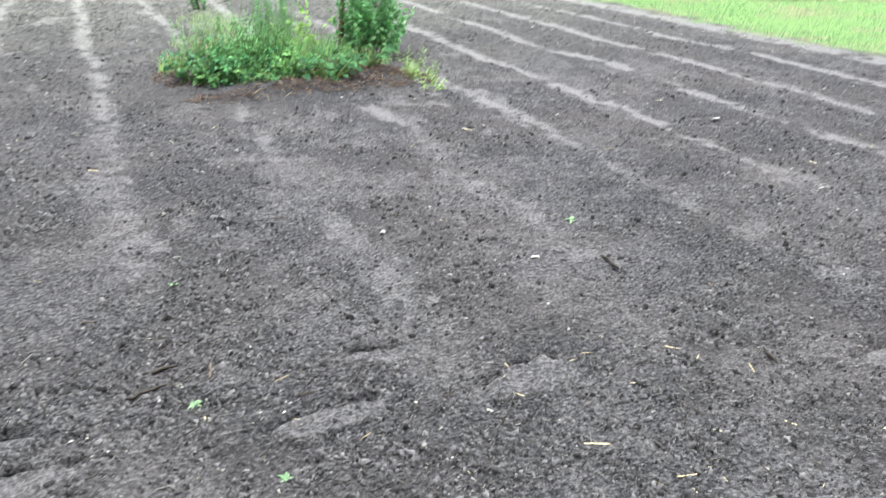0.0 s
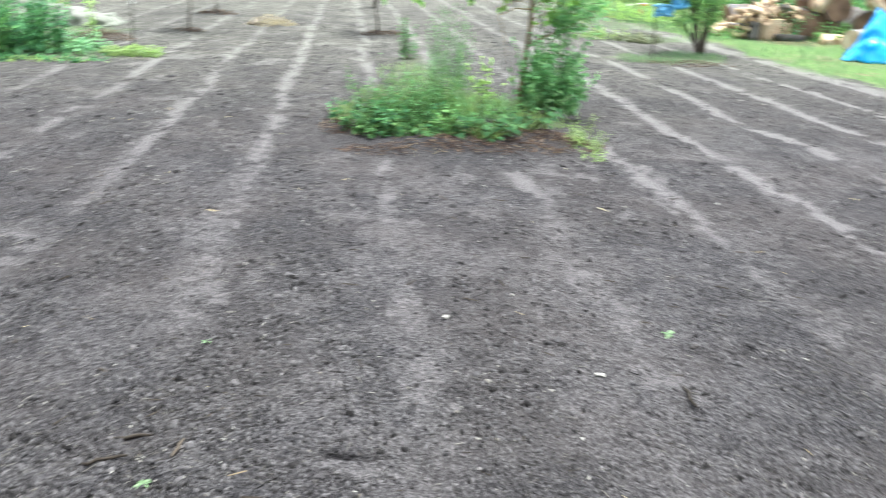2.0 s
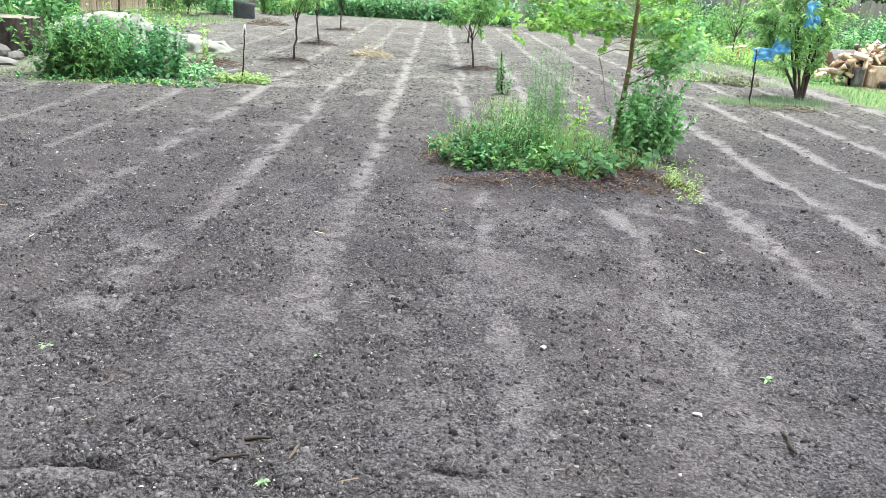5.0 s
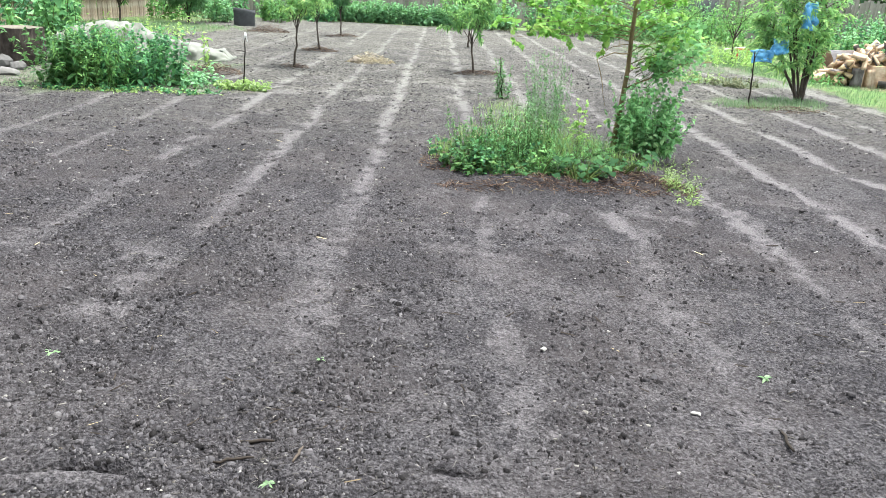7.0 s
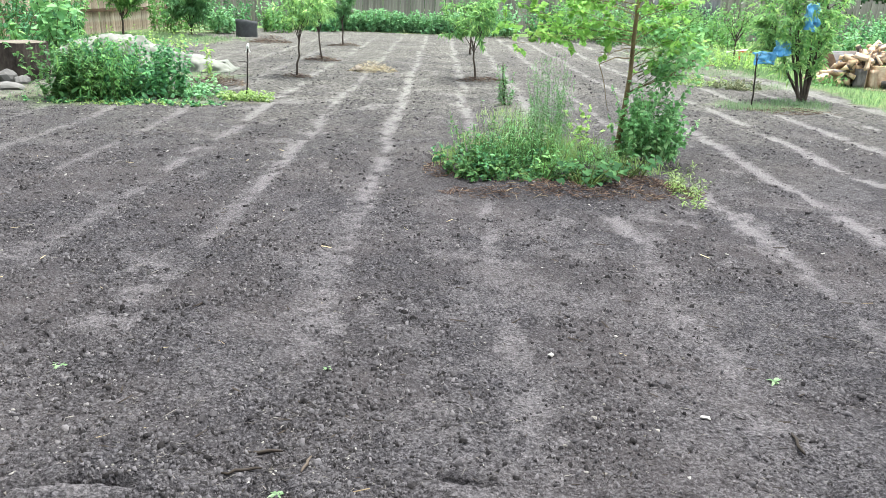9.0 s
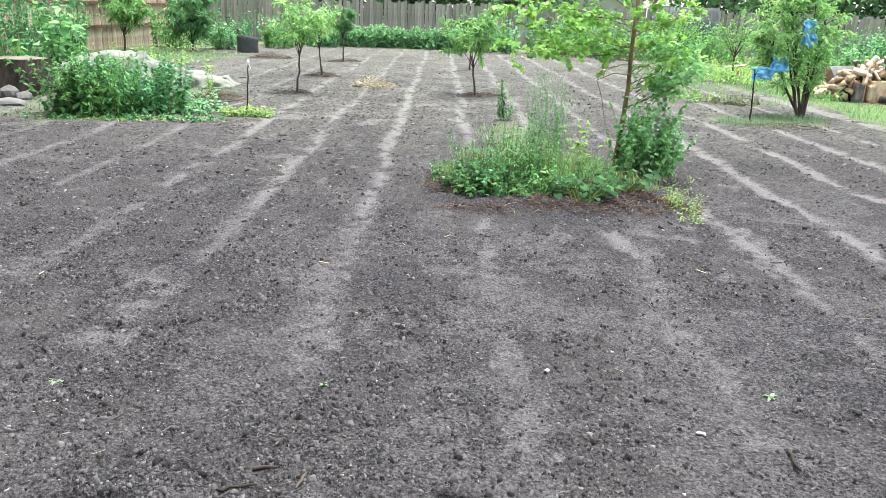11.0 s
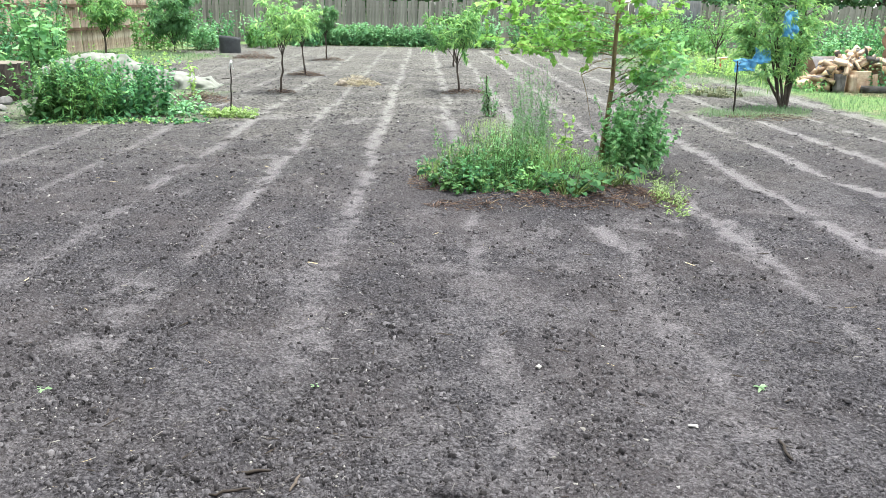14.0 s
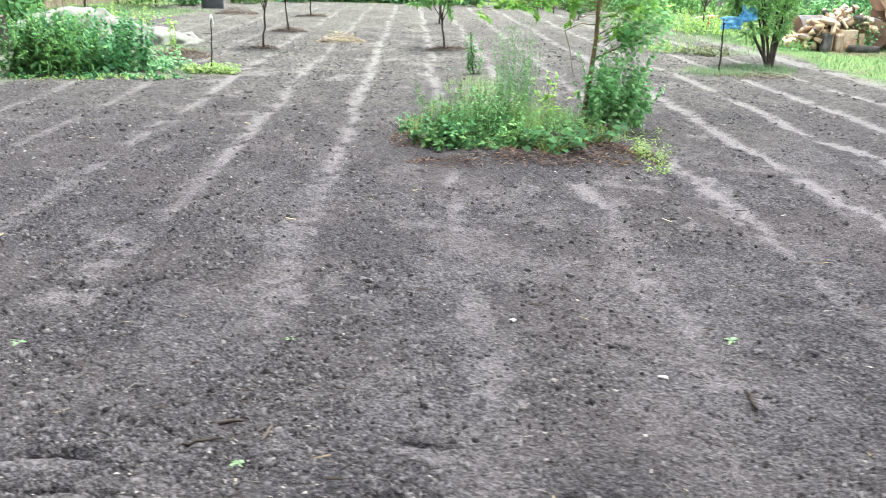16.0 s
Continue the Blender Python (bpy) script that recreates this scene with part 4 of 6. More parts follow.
for z, *end in LEAFY + BARE:
    bare = (z, *end) in BARE
    start = np.array([np.interp(z, stem[:, 2], stem[:, c]) for c in range(3)])
    line = bend(start, end, 0.03, 8, rng, 0.008)
    part("branch", tube(Geo(), line, np.linspace(0.0045, 0.0012, 8), 5), M_REDBARK, maple, "", True)
    for k in range(12):
        q = line[rng.integers(2, 8)]
        e = q + outward(rng, 1, 0.15)[0] * (0.10 + 0.16 * rng.random()) * (0.5 if bare else 1)
        tube(twigs, bend(q, e, 0.01, 3), [0.0016, 0.0013, 0.001], 4, False)
        if not bare:
            m = 14 if end[0] < 0 else 9
            P.append(q + (e - q) * rng.random(m)[:, None] * 1.1)
            D.append(unit(unit(e - q)[None] + 0.9 * rng.normal(size=(m, 3)) * (1, 1, 0.5)))
P, D = np.concatenate(P), np.concatenate(D)
D[:, 2] -= 0.15
MAPLE_P, MAPLE_D, MAPLE_S = P, unit(D), 0.030 + 0.032 * rng.random(len(P))
part("stem", wood, M_REDBARK, maple, "", True)
tagged(part("twig_growth", twigs, M_REDBARK, maple), kind="stuff")
# a dead branch that sticks out, with bare side twigs
g = Geo()
tube(g, bend((0.36, -0.12, 0.76), (0.62, -0.16, 0.93), 0.01, 5, rng, 0.004), [0.008, 0.008, 0.007, 0.006, 0.004], 6)
tube(g, bend((0.06, 0, 0.60), (0.36, -0.12, 0.76), 0.01, 5, rng, 0.004), [0.009, 0.009, 0.008, 0.008, 0.008], 6)
for e in ((0.72, -0.18, 0.87), (0.58, -0.10, 0.78), (0.52, -0.2, 0.95)):
    tube(g, bend((0.50, -0.14, 0.85), e, 0, 3), [0.006, 0.004, 0.002], 4)
part("dead_branch", g, M_REDBARK, maple, "bare dark dead branch")
g = Geo()
tube(g, bend((0.03, -0.03, 0.9), (-0.26, -0.12, 0.84), 0.03, 5, rng, 0.006), [0.006, 0.005, 0.0045, 0.004, 0.0035], 5)
tube(g, bend((-0.26, -0.12, 0.84), (-0.14, -0.1, 0.45), 0, 5, rng, 0.008), [0.0035, 0.0035, 0.003, 0.0025, 0.0015], 5)
part("dead_branch", g, M_REDBARK, maple, "bare dark dead branch")

# vine over the foot of the sapling
rng = np.random.default_rng(21)
vine = thing("climbing_vine", "dense leafy pale green vine over the foot of the maple sapling", "vine", "", (2.36, 6.98, gz(2.36, 6.98)))
st, fo = Geo(), Geo()
b2 = disc(rng, 95, 0.02, 0, 0.24, 0.20)
r = np.hypot((b2[:, 0] - 0.02) / 0.24, b2[:, 1] / 0.20)
herb_stems(st, fo, np.stack([b2[:, 0], b2[:, 1], 0 * r], -1), (0.70 - 0.28 * r ** 2) * (0.65 + 0.4 * rng.random(95)), rng, 38, 0.056, 0.66, "ovate", 0.20, 0.35, 0.002)
b2 = disc(rng, 9, 0.12, 0.08, 0.14, 0.14)
herb_stems(st, fo, np.stack([b2[:, 0], b2[:, 1], 0 * b2[:, 0] + 0.45], -1), 0.25 + 0.40 * rng.random(9), rng, 24, 0.048, 0.7, "ovate", 0.35, 0.35, 0.0016)
for k in range(13):                                  # loose shoots that hang out to one side
    z0 = 0.55 + 0.45 * rng.random()
    tip = np.array([0.16 + 0.36 * rng.random(), 0.25 * rng.normal(), z0 + 0.10 + 0.22 * rng.random()])
    line = bend((-0.10, 0.15, z0), tip, 0.06, 6, rng, 0.02)
    tube(st, line, np.linspace(0.003, 0.0012, 6), 4, False)
    t = 0.35 + 0.65 * rng.random(46)
    p = np.stack([np.interp(t, np.linspace(0, 1, 6), line[:, c]) for c in range(3)], -1) + 0.035 * rng.normal(size=(46, 3))
    l_ = 0.050 * (0.6 + 0.6 * rng.random(46))
    leaves(fo, p, outward(rng, 46, 0.0), np.array([0, -0.2, 1.0]) + 0.45 * rng.normal(size=(46, 3)), l_, l_ * 0.7, 0.3, "ovate")
tagged(part("stem_growth", st, M_WEEDSTEM, vine), kind="stuff")
tagged(part("foliage", fo, G_VINE, vine), kind="stuff")

# weeds on the patch
rng = np.random.default_rng(22)
weed_patch("weeds", "thick green weeds with slender leaves on the untilled patch", disc(rng, 80, 1.02, 6.40, 0.42, 0.36), 0.14 + 0.32 * rng.random(80), G_ISLAND, 23, 30, 0.050, 0.30, "lance", 0.28)
weed_patch("weeds", "wiry upright weeds with thin blue-green leaves", disc(rng, 55, 1.18, 6.45, 0.34, 0.34), 0.2 + 0.36 * rng.random(55), G_FEATHER, 40, 26, 0.06, 0.13, "lance", 0.24)
weed_patch("weeds", "leafy weeds with broad dark leaves among thin stalks", disc(rng, 34, 0.98, 6.15, 0.42, 0.26), 0.10 + 0.20 * rng.random(34), G_BUSH, 41, 14, 0.05, 0.62, "ovate", 0.4)
weed_patch("weeds", "low broad-leaved weeds along the front of the patch", disc(rng, 90, 1.20, 5.98, 0.55, 0.20), 0.05 + 0.13 * rng.random(90), G_ISLAND, 24, 12, 0.045, 0.55, "ovate", 0.5)
weed_patch("weeds", "low leafy weeds at the edge of the patch", disc(rng, 40, 0.82, 6.10, 0.24, 0.20), 0.07 + 0.15 * rng.random(40), G_ISLAND, 25, 12, 0.055, 0.55, "ovate", 0.4)
weed_patch("weeds", "bright leafy weed with pointed leaves at the front of the patch", disc(rng, 16, 1.42, 5.95, 0.16, 0.12), 0.12 + 0.16 * rng.random(16), G_WEED, 42, 16, 0.060, 0.40, "lance", 0.35)
weed_patch("feathery_weed", "tall feathery pale green weed with thin shoots", disc(rng, 40, 1.46, 6.85, 0.16, 0.12), 0.45 + 0.50 * rng.random(40), G_FEATHER, 26, 95, 0.042, 0.16, "lance", 0.11, 0.0014, stemmat=M_PALESTEM)
weed_patch("maple_seedling", "small maple seedling with pale leaves", disc(rng, 9, 1.85, 7.3, 0.14, 0.1), 0.28 + 0.22 * rng.random(9), G_LIGHT, 28, 9, 0.06, 1.0, "maple", 0.45)
weed_patch("weeds", "thin grey-green weeds beside the maple sapling", disc(rng, 36, 1.85, 6.55, 0.22, 0.25), 0.10 + 0.18 * rng.random(36), G_FEATHER, 29, 20, 0.05, 0.15, "lance", 0.4)
tuft("grass_tuft", "thin upright grass among the weeds", 1.05, 6.45, 0.42, 0.34, 260, 0.36, G_ISLAND, 43, 0.7, 0.004)
tuft("grass_tuft", "thin pale grass beside the feathery weed", 1.50, 6.60, 0.22, 0.28, 190, 0.40, G_DRYGRASS, 44, 0.45, 0.004)
tuft("grass_tuft", "dead yellow grass at the back of the weeds", 1.25, 7.35, 0.55, 0.30, 300, 0.16, M_STRAW, 48, 1.0, 0.005)
tuft("grass_tuft", "low dry grass under the maple sapling", 2.05, 6.35, 0.30, 0.22, 150, 0.14, G_DRYGRASS, 45, 1.1, 0.005)


def burdock(at, n, size, seed, label="low burdock with broad green leaves"):
    """Broad heart-shaped leaves on short stalks; each leaf its own piece."""
    rng = np.random.default_rng(seed)
    ob = thing("burdock", label, "weed", "", (at[0], at[1], gz(*at)))
    st = Geo()
    for i in range(n):
        a, h, r = i * 2.4 + rng.random(), 0.04 + 0.14 * rng.random(), 0.04 + 0.22 * rng.random()
        tip = np.array([r * np.cos(a), 0.8 * r * np.sin(a), h])
        tube(st, bend((0.3 * tip[0], 0.3 * tip[1], 0), tip, 0.02, 4), [0.004, 0.004, 0.003, 0.002], 4, False)
        o = part("leaf", BURDOCK_LEAF, None, ob)
        d = Vector((np.cos(a) + 0.3 * rng.normal(), np.sin(a) - 0.35, 0.15 - 0.4 * rng.random())).normalized()
        side = Vector((0.2 * rng.normal(), -0.25, 1)).cross(d).normalized()
        o.matrix_basis = Matrix.Translation(tip) @ Matrix((d, side, d.cross(side))).transposed().to_4x4() @ Matrix.Scale(size * (0.6 + 0.6 * rng.random()), 4)
    tagged(part("stalk_growth", st, M_WEEDSTEM, ob), kind="stuff")


BURDOCK_LEAF = leaves(Geo(), np.zeros((1, 3)), np.array([[1.0, 0, 0]]), np.array([[0, 0, 1.0]]), 1.0, 0.95, 0.25, "heart", 0.16).mesh("leaf")
BURDOCK_LEAF.materials.append(G_BURDOCK)
burdock((1.70, 5.92), 44, 0.062, 1)
burdock((1.95, 6.05), 36, 0.060, 2)
burdock((1.60, 5.76), 16, 0.060, 3)
burdock((0.74, 6.16), 14, 0.066, 4)
burdock((1.30, 5.86), 10, 0.060, 5)
burdock((2.10, 6.15), 16, 0.055, 6)
weed_patch("weeds", "curly yellow-green weeds at the edge of the patch", disc(rng, 30, 2.40, 5.86, 0.14, 0.2), 0.08 + 0.16 * rng.random(30), G_DRYGRASS, 30, 16, 0.050, 0.15, "lance", 0.4)
weed_patch("weeds", "yellow-green weed trailing onto the soil", disc(rng, 10, 2.36, 5.50, 0.06, 0.12), 0.04 + 0.06 * rng.random(10), G_DRYGRASS, 31, 10, 0.05, 0.2, "lance", 0.6)
tuft("grass_tuft", "yellow-green grass tuft at the edge of the patch", 0.56, 6.55, 0.12, 0.16, 110, 0.15, G_DRYGRASS, 32)
tuft("grass_tuft", "yellowing grass between the weeds and the sapling", 1.85, 6.9, 0.40, 0.35, 260, 0.16, G_DRYGRASS, 33)
tuft("grass_tuft", "low yellowing grass behind the weeds", 1.1, 7.9, 0.40, 0.7, 240, 0.10, G_DRYGRASS, 34)
weed_patch("weeds", "narrow dark green weed climbing the short stake", disc(rng, 12, 1.40, 10.8, 0.07, 0.07), 0.25 + 0.32 * rng.random(12), G_PEACH_DARK, 35, 26, 0.08, 0.25, "lance", 0.12)
tuft("grass_tuft", "low grass strip between weeds and stake", 1.3, 9.3, 0.35, 0.9, 260, 0.09, G_DRYGRASS, 36)
tuft("grass_tuft", "grass round the knotty stake", 4.85, 11.05, 0.50, 0.32, 420, 0.12, G_GRASS, 37)
tuft("grass_tuft", "thick grass round the foot of the forked tree", 5.80, 11.80, 0.50, 0.45, 700, 0.09, G_GRASS, 38)
weed_patch("weeds", "tall light green weeds at the edge of the lawn", disc(rng, 70, 7.4, 18.6, 0.8, 1.3), 0.25 + 0.35 * rng.random(70), G_LIGHT, 46, 18, 0.10, 0.30, "lance", 0.3)
weed_patch("weeds", "withered grey-green weeds heaped on the soil", disc(rng, 60, 5.7, 14.0, 0.45, 0.35), 0.06 + 0.14 * rng.random(60), G_WITHERED, 47, 12, 0.07, 0.4, "lance", 0.7)
weed_patch("weeds", "withered pale weeds on bare soil", disc(rng, 60, 5.2, 14.6, 0.5, 0.5), 0.08 + 0.14 * rng.random(60), G_DRYGRASS, 39, 9, 0.07, 0.4, "lance", 0.5)

# ---- fences ----


def fence(name, label, a, b_, height, width, mat, seed, rails=(0.35, 1.3), gap=0.012, tiers=False):
    """An upright board fence from a to b_: each board its own piece."""
    rng = np.random.default_rng(seed)
    a, b_ = np.array(a, float), np.array(b_, float)
    run = np.linalg.norm(b_ - a)
    turn = math.degrees(math.atan2(b_[1] - a[1], b_[0] - a[0]))
    ob = thing(name, label, "fence", "", (a[0], a[1], 0), turn, "structure")
    shapes = []
    for k in range(4):
        bm = rough_box(width - gap, 0.022, height + 0.05 * rng.normal(), rng, 0.004)
        me = bpy.data.meshes.new("board")
        bm.to_mesh(me)
        bm.free()
        me.materials.append(mat)
        shapes.append(me)
    for i in range(int(run / width)):
        o = part("board", shapes[rng.integers(4)], None, ob)
        o.matrix_basis = pose((i + 0.5) * width, 0.012 * (i % 2) - 0.02, -0.02 + 0.015 * rng.normal(), 0.6 * rng.normal(), 0.7 * rng.normal(), 0)
    for z in rails:
        bm = rough_box(run, 0.05, 0.09)
        bmesh.ops.translate(bm, verts=bm.verts, vec=(run / 2, -0.06 if tiers else 0.05, z))
        part("rail", bm, M_RAIL if tiers else mat, ob)
    for i in range(int(run / 2.5) + 1):
        bm = rough_box(0.10, 0.10, height + 0.05)
        bmesh.ops.translate(bm, verts=bm.verts, vec=(min(i * 2.5 + 0.1, run - 0.06), 0.12, 0))
        part("post", bm, mat, ob)
    return ob


fence("fence_back", "grey weathered upright board fence behind the garden", (-9.3, 33.2), (20.0, 34.2), 1.72, 0.14, M_GREYWOOD, 41)
fence("fence_side", "brown weathered board fence with dark rails", (-10.2, 9.0), (-9.3, 33.1), 2.0, 0.17, M_BROWNWOOD, 42, (0.62, 1.28), 0.006, True)

def sheet_fence(x0, x1, y, height):
    """A stretch of ribbed metal sheets fixed before the boards."""
    ob = thing("metal_fence", "grey ribbed metal sheets fixed to the board fence", "fence", "", (x0, y, 0))
    n = int((x1 - x0) / 0.9)
    u = np.linspace(0, 0.89, 37)
    for i in range(n):
        wave = 0.018 * np.sign(np.sin(u * 2 * np.pi / 0.15)) + 0.03
        g = Geo()
        v = np.concatenate([np.stack([u + i * 0.9, -wave + o, 0 * u + z], -1) for o, z in ((0, 0.02), (0, height), (0.003, height), (0.003, 0.02))])
        k = np.arange(36)
        g.add(v, [np.stack([k + 37 * a, k + 1 + 37 * a, k + 1 + 37 * ((a + 1) % 4), k + 37 * ((a + 1) % 4)], -1) for a in range(4)])
        part("sheet", g, M_METAL, ob)


sheet_fence(9.1, 11.8, 33.5, 1.86)

# ---- bushes along the fences ----
rng = np.random.default_rng(50)


def shrub(label, at, r, h, mat, seed, n=26, nleaf=26, L=0.11, ratio=0.55, group="", name="shrub", lean=0.3):
    rg = np.random.default_rng(seed)
    return weed_patch(name, label, disc(rg, n, at[0], at[1], r, r * 0.8), h * (0.55 + 0.45 * rg.random(n)), mat, seed, nleaf, L, ratio, "ovate", lean, 0.007, "shrub", group)


for i in range(11):
    shrub("low leafy green bush in a row before the fence", (-4.3 + 0.72 * i, 31.1 + 0.3 * rng.random()), 0.46, 0.80 + 0.12 * rng.random(), G_HEDGE, 60 + i, 40, 36, 0.14, 0.66, "bushes along the back fence")
BACK_SHRUBS = [(-6.9, 28.5, 0.8, 1.3, G_BUSH), (-6.7, 26.4, 0.6, 0.95, G_HEDGE), (-5.1, 28.4, 0.6, 0.85, G_WEED), (-3.9, 30.2, 0.6, 0.9, G_BUSH), (-5.6, 30.6, 0.7, 1.2, G_HEDGE), (-8.2, 26.4, 0.8, 1.4, G_WEED), (-8.6, 29.5, 0.8, 1.6, G_BUSH), (4.3, 30.2, 0.7, 1.2, G_BUSH),
               (5.6, 30.8, 0.9, 1.5, G_HEDGE), (7.0, 30.0, 0.9, 1.4, G_WEED), (8.6, 29.2, 0.9, 1.5, G_BUSH), (9.8, 27.0, 0.9, 1.1, G_WEED), (10.6, 30.5, 1.0, 1.5, G_HEDGE),
               (12.4, 29.2, 0.9, 1.1, G_BUSH), (14.2, 30.5, 1.0, 1.4, G_WEED), (16.0, 29.5, 1.0, 1.3, G_BUSH), (18.0, 30.8, 1.1, 1.5, G_HEDGE), (20.5, 30.0, 1.2, 1.4, G_BUSH),
               (23.0, 31.0, 1.2, 1.6, G_HEDGE)]
LAWN_SHRUBS = [(12.4, 21.2, 0.9, 1.3, G_BUSH), (14.2, 22.5, 1.0, 1.3, G_WEED), (16.0, 23.6, 1.1, 1.25, G_HEDGE), (18.2, 25.0, 1.2, 1.1, G_BUSH), (20.4, 26.4, 1.2, 1.0, G_WEED), (22.8, 27.6, 1.2, 1.0, G_BUSH), (10.8, 20.6, 0.8, 1.25, G_HEDGE), (25.5, 28.6, 1.2, 1.0, G_WEED),
               (11.5, 23.5, 0.9, 1.0, G_WEED), (2.6, 29.6, 0.8, 1.5, G_HEDGE), (4.6, 28.6, 0.8, 1.55, G_WEED), (6.2, 29.4, 0.9, 1.7, G_HEDGE), (7.9, 27.6, 0.8, 1.4, G_HEDGE), (9.2, 28.4, 0.9, 1.5, G_WEED), (6.3, 27.5, 0.6, 0.9, G_WEED)]
for i, (sx, sy, r, h, m) in enumerate(BACK_SHRUBS + LAWN_SHRUBS):
    shrub("leafy green shrub before the wooden fence", (sx, sy), r, h, m, 80 + i, 34, 26, 0.15, 0.5, "shrubs along the fences")
for i, (sx, sy, r, h, m) in enumerate([(-8.6, 18.8, 0.7, 1.9, G_BUSH), (-9.0, 17.0, 0.8, 2.1, G_BUSH), (-9.2, 21.0, 0.5, 1.2, G_WEED), (-8.0, 15.2, 0.8, 1.9, G_BUSH)]):
    shrub("tall dark leafy shrub beside the wooden fence", (sx, sy), r, h, m, 110 + i, 46, 34, 0.13, 0.5, "shrubs along the fences")
weed_patch("tall_weed", "tall weed with large pale green leaves", disc(rng, 7, -6.45, 15.0, 0.3, 0.2), 1.0 + 0.4 * rng.random(7), G_VINE, 120, 30, 0.27, 0.55, "ovate", 0.15, 0.01)
weed_patch("tall_weed", "tall weed with large pale green leaves", disc(rng, 4, -6.9, 14.4, 0.25, 0.2), 0.6 + 0.3 * rng.random(4), G_WEED, 121, 12, 0.24, 0.55, "ovate", 0.15, 0.01)

# the wild strip beside the field
rng = np.random.default_rng(51)
weed_patch("bush", "dense green bush of leafy shoots at the field's edge", disc(rng, 170, -3.6, 10.45, 0.78, 0.5), 0.30 + 0.46 * rng.random(170), G_BUSH, 130, 32, 0.092, 0.48, "ovate", 0.22, category="bush")
weed_patch("bush", "dense bluish green bush of broad leaves at the field's edge", disc(rng, 80, -4.15, 10.3, 0.36, 0.42), 0.40 + 0.38 * rng.random(80), G_ISLAND, 131, 28, 0.09, 0.55, "ovate", 0.25, category="bush")
weed_patch("bush", "bright green leafy shoots in front of the bush", disc(rng, 50, -3.75, 9.95, 0.45, 0.2), 0.45 + 0.4 * rng.random(50), G_WEED, 132, 22, 0.10, 0.24, "lance", 0.15, category="bush")
weed_patch("weeds", "low creeping weeds along the tilled soil", disc(rng, 110, -3.4, 9.80, 1.3, 0.16), 0.03 + 0.07 * rng.random(110), G_BUSH, 133, 9, 0.06, 0.55, "ovate", 0.6)
weed_patch("weeds", "low yellowing weeds at the foot of the bush", disc(rng, 90, -3.3, 9.70, 1.2, 0.12), 0.02 + 0.05 * rng.random(90), G_DRYGRASS, 139, 8, 0.05, 0.4, "lance", 0.8)
weed_patch("weeds", "low bright weeds round the ribboned stake", disc(rng, 110, -2.05, 10.45, 0.36, 0.26), 0.05 + 0.10 * rng.random(110), G_DRYGRASS, 134, 9, 0.06, 0.6, "ovate", 0.6)
weed_patch("weeds", "low broad-leaved weeds beside the bush", disc(rng, 60, -2.75, 10.6, 0.35, 0.4), 0.10 + 0.20 * rng.random(60), G_HEDGE, 135, 10, 0.08, 0.6, "ovate", 0.5)
weed_patch("young_shrub", "small young shrub with yellow-green leaves", disc(rng, 4, -3.14, 12.65, 0.05, 0.05), 0.55 + 0.12 * rng.random(4), G_LIGHT, 136, 14, 0.12, 0.35, "lance", 0.12, category="shrub")
weed_patch("weeds", "weeds on the covered heap", disc(rng, 40, -5.0, 12.9, 0.9, 0.5), 0.3 + 0.3 * rng.random(40), G_WEED, 137, 16, 0.08, 0.4, "lance", 0.25)
weed_patch("weeds", "pale weeds behind the covered heap", disc(rng, 50, -5.6, 16.2, 1.2, 0.7), 0.4 + 0.3 * rng.random(50), G_LIGHT, 138, 14, 0.09, 0.35, "lance", 0.25)


# ---- left: stump, stones, covered heap, drum ----


def log(name, label, length, radius, m, seed, bark=M_LOGBARK, cut=M_CUT, category="log", group="", upright=False):
    """A round of timber, along its own z: barked side, two sawn ends."""
    rng = np.random.default_rng(seed)
    ob = tagged(new(name), label, category, group)
    ob.matrix_basis = m
    n, rings = (64, 9) if upright else (26, 9)
    ang = np.arange(n) * 2 * np.pi / n
    out = 1 + 0.05 * np.sin(2 * ang + seed) + 0.035 * np.sin(5 * ang + 2 * seed) + (0.02 + 0.035 * upright) * rng.normal(size=n)
    z = np.linspace(0, length, rings)
    v = np.stack([radius * np.outer(1 + 0.02 * rng.normal(size=rings), out * np.cos(ang)), radius * np.outer(np.ones(rings), out * np.sin(ang)), np.outer(z, np.ones(n))], -1)
    v[1:-1] *= (1 + 0.02 * rng.normal(size=(rings - 2, n, 1)) * (1, 1, 0))
    i, j = np.meshgrid(np.arange(rings - 1), np.arange(n), indexing="ij")
    k = (j + 1) % n
    part("bark", Geo().add(v.reshape(-1, 3), [np.stack([i * n + j, i * n + k, (i + 1) * n + k, (i + 1) * n + j], -1).reshape(-1, 4)]), bark, ob, "", True)
    for zz, flip in ((0.0, True), (length, False)):
        e = np.stack([radius * 0.985 * out * np.cos(ang), radius * 0.985 * out * np.sin(ang), np.full(n, zz)], -1)
        e2 = e * (0.55, 0.55, 1) + (0, 0, 0.004 if not flip else -0.004)
        tri = np.stack([np.full(n, 2 * n), n + np.arange(n), n + (np.arange(n) + 1) % n], -1)
        quad = np.stack([n + np.arange(n), np.arange(n), (np.arange(n) + 1) % n, n + (np.arange(n) + 1) % n], -1)
        if flip:
            tri, quad = tri[:, ::-1], quad[:, ::-1]
        part("cut_face", Geo().add(np.concatenate([e, e2, [(0, 0, zz)]]), [tri, quad]), cut, ob)
    return ob


M_OLDCUT = grained("greyed_stump_top", (0.15, 0.13, 0.10), (0.28, 0.25, 0.20), 10, (1, 1, 1), 0.9, 0.5, 0.008, 0.15)
log("tree_stump", "old dark tree stump with a weathered top", 0.56, 0.40, pose(-5.82, 12.15, -0.03), 3, M_STUMP, M_OLDCUT, "stump", upright=True)


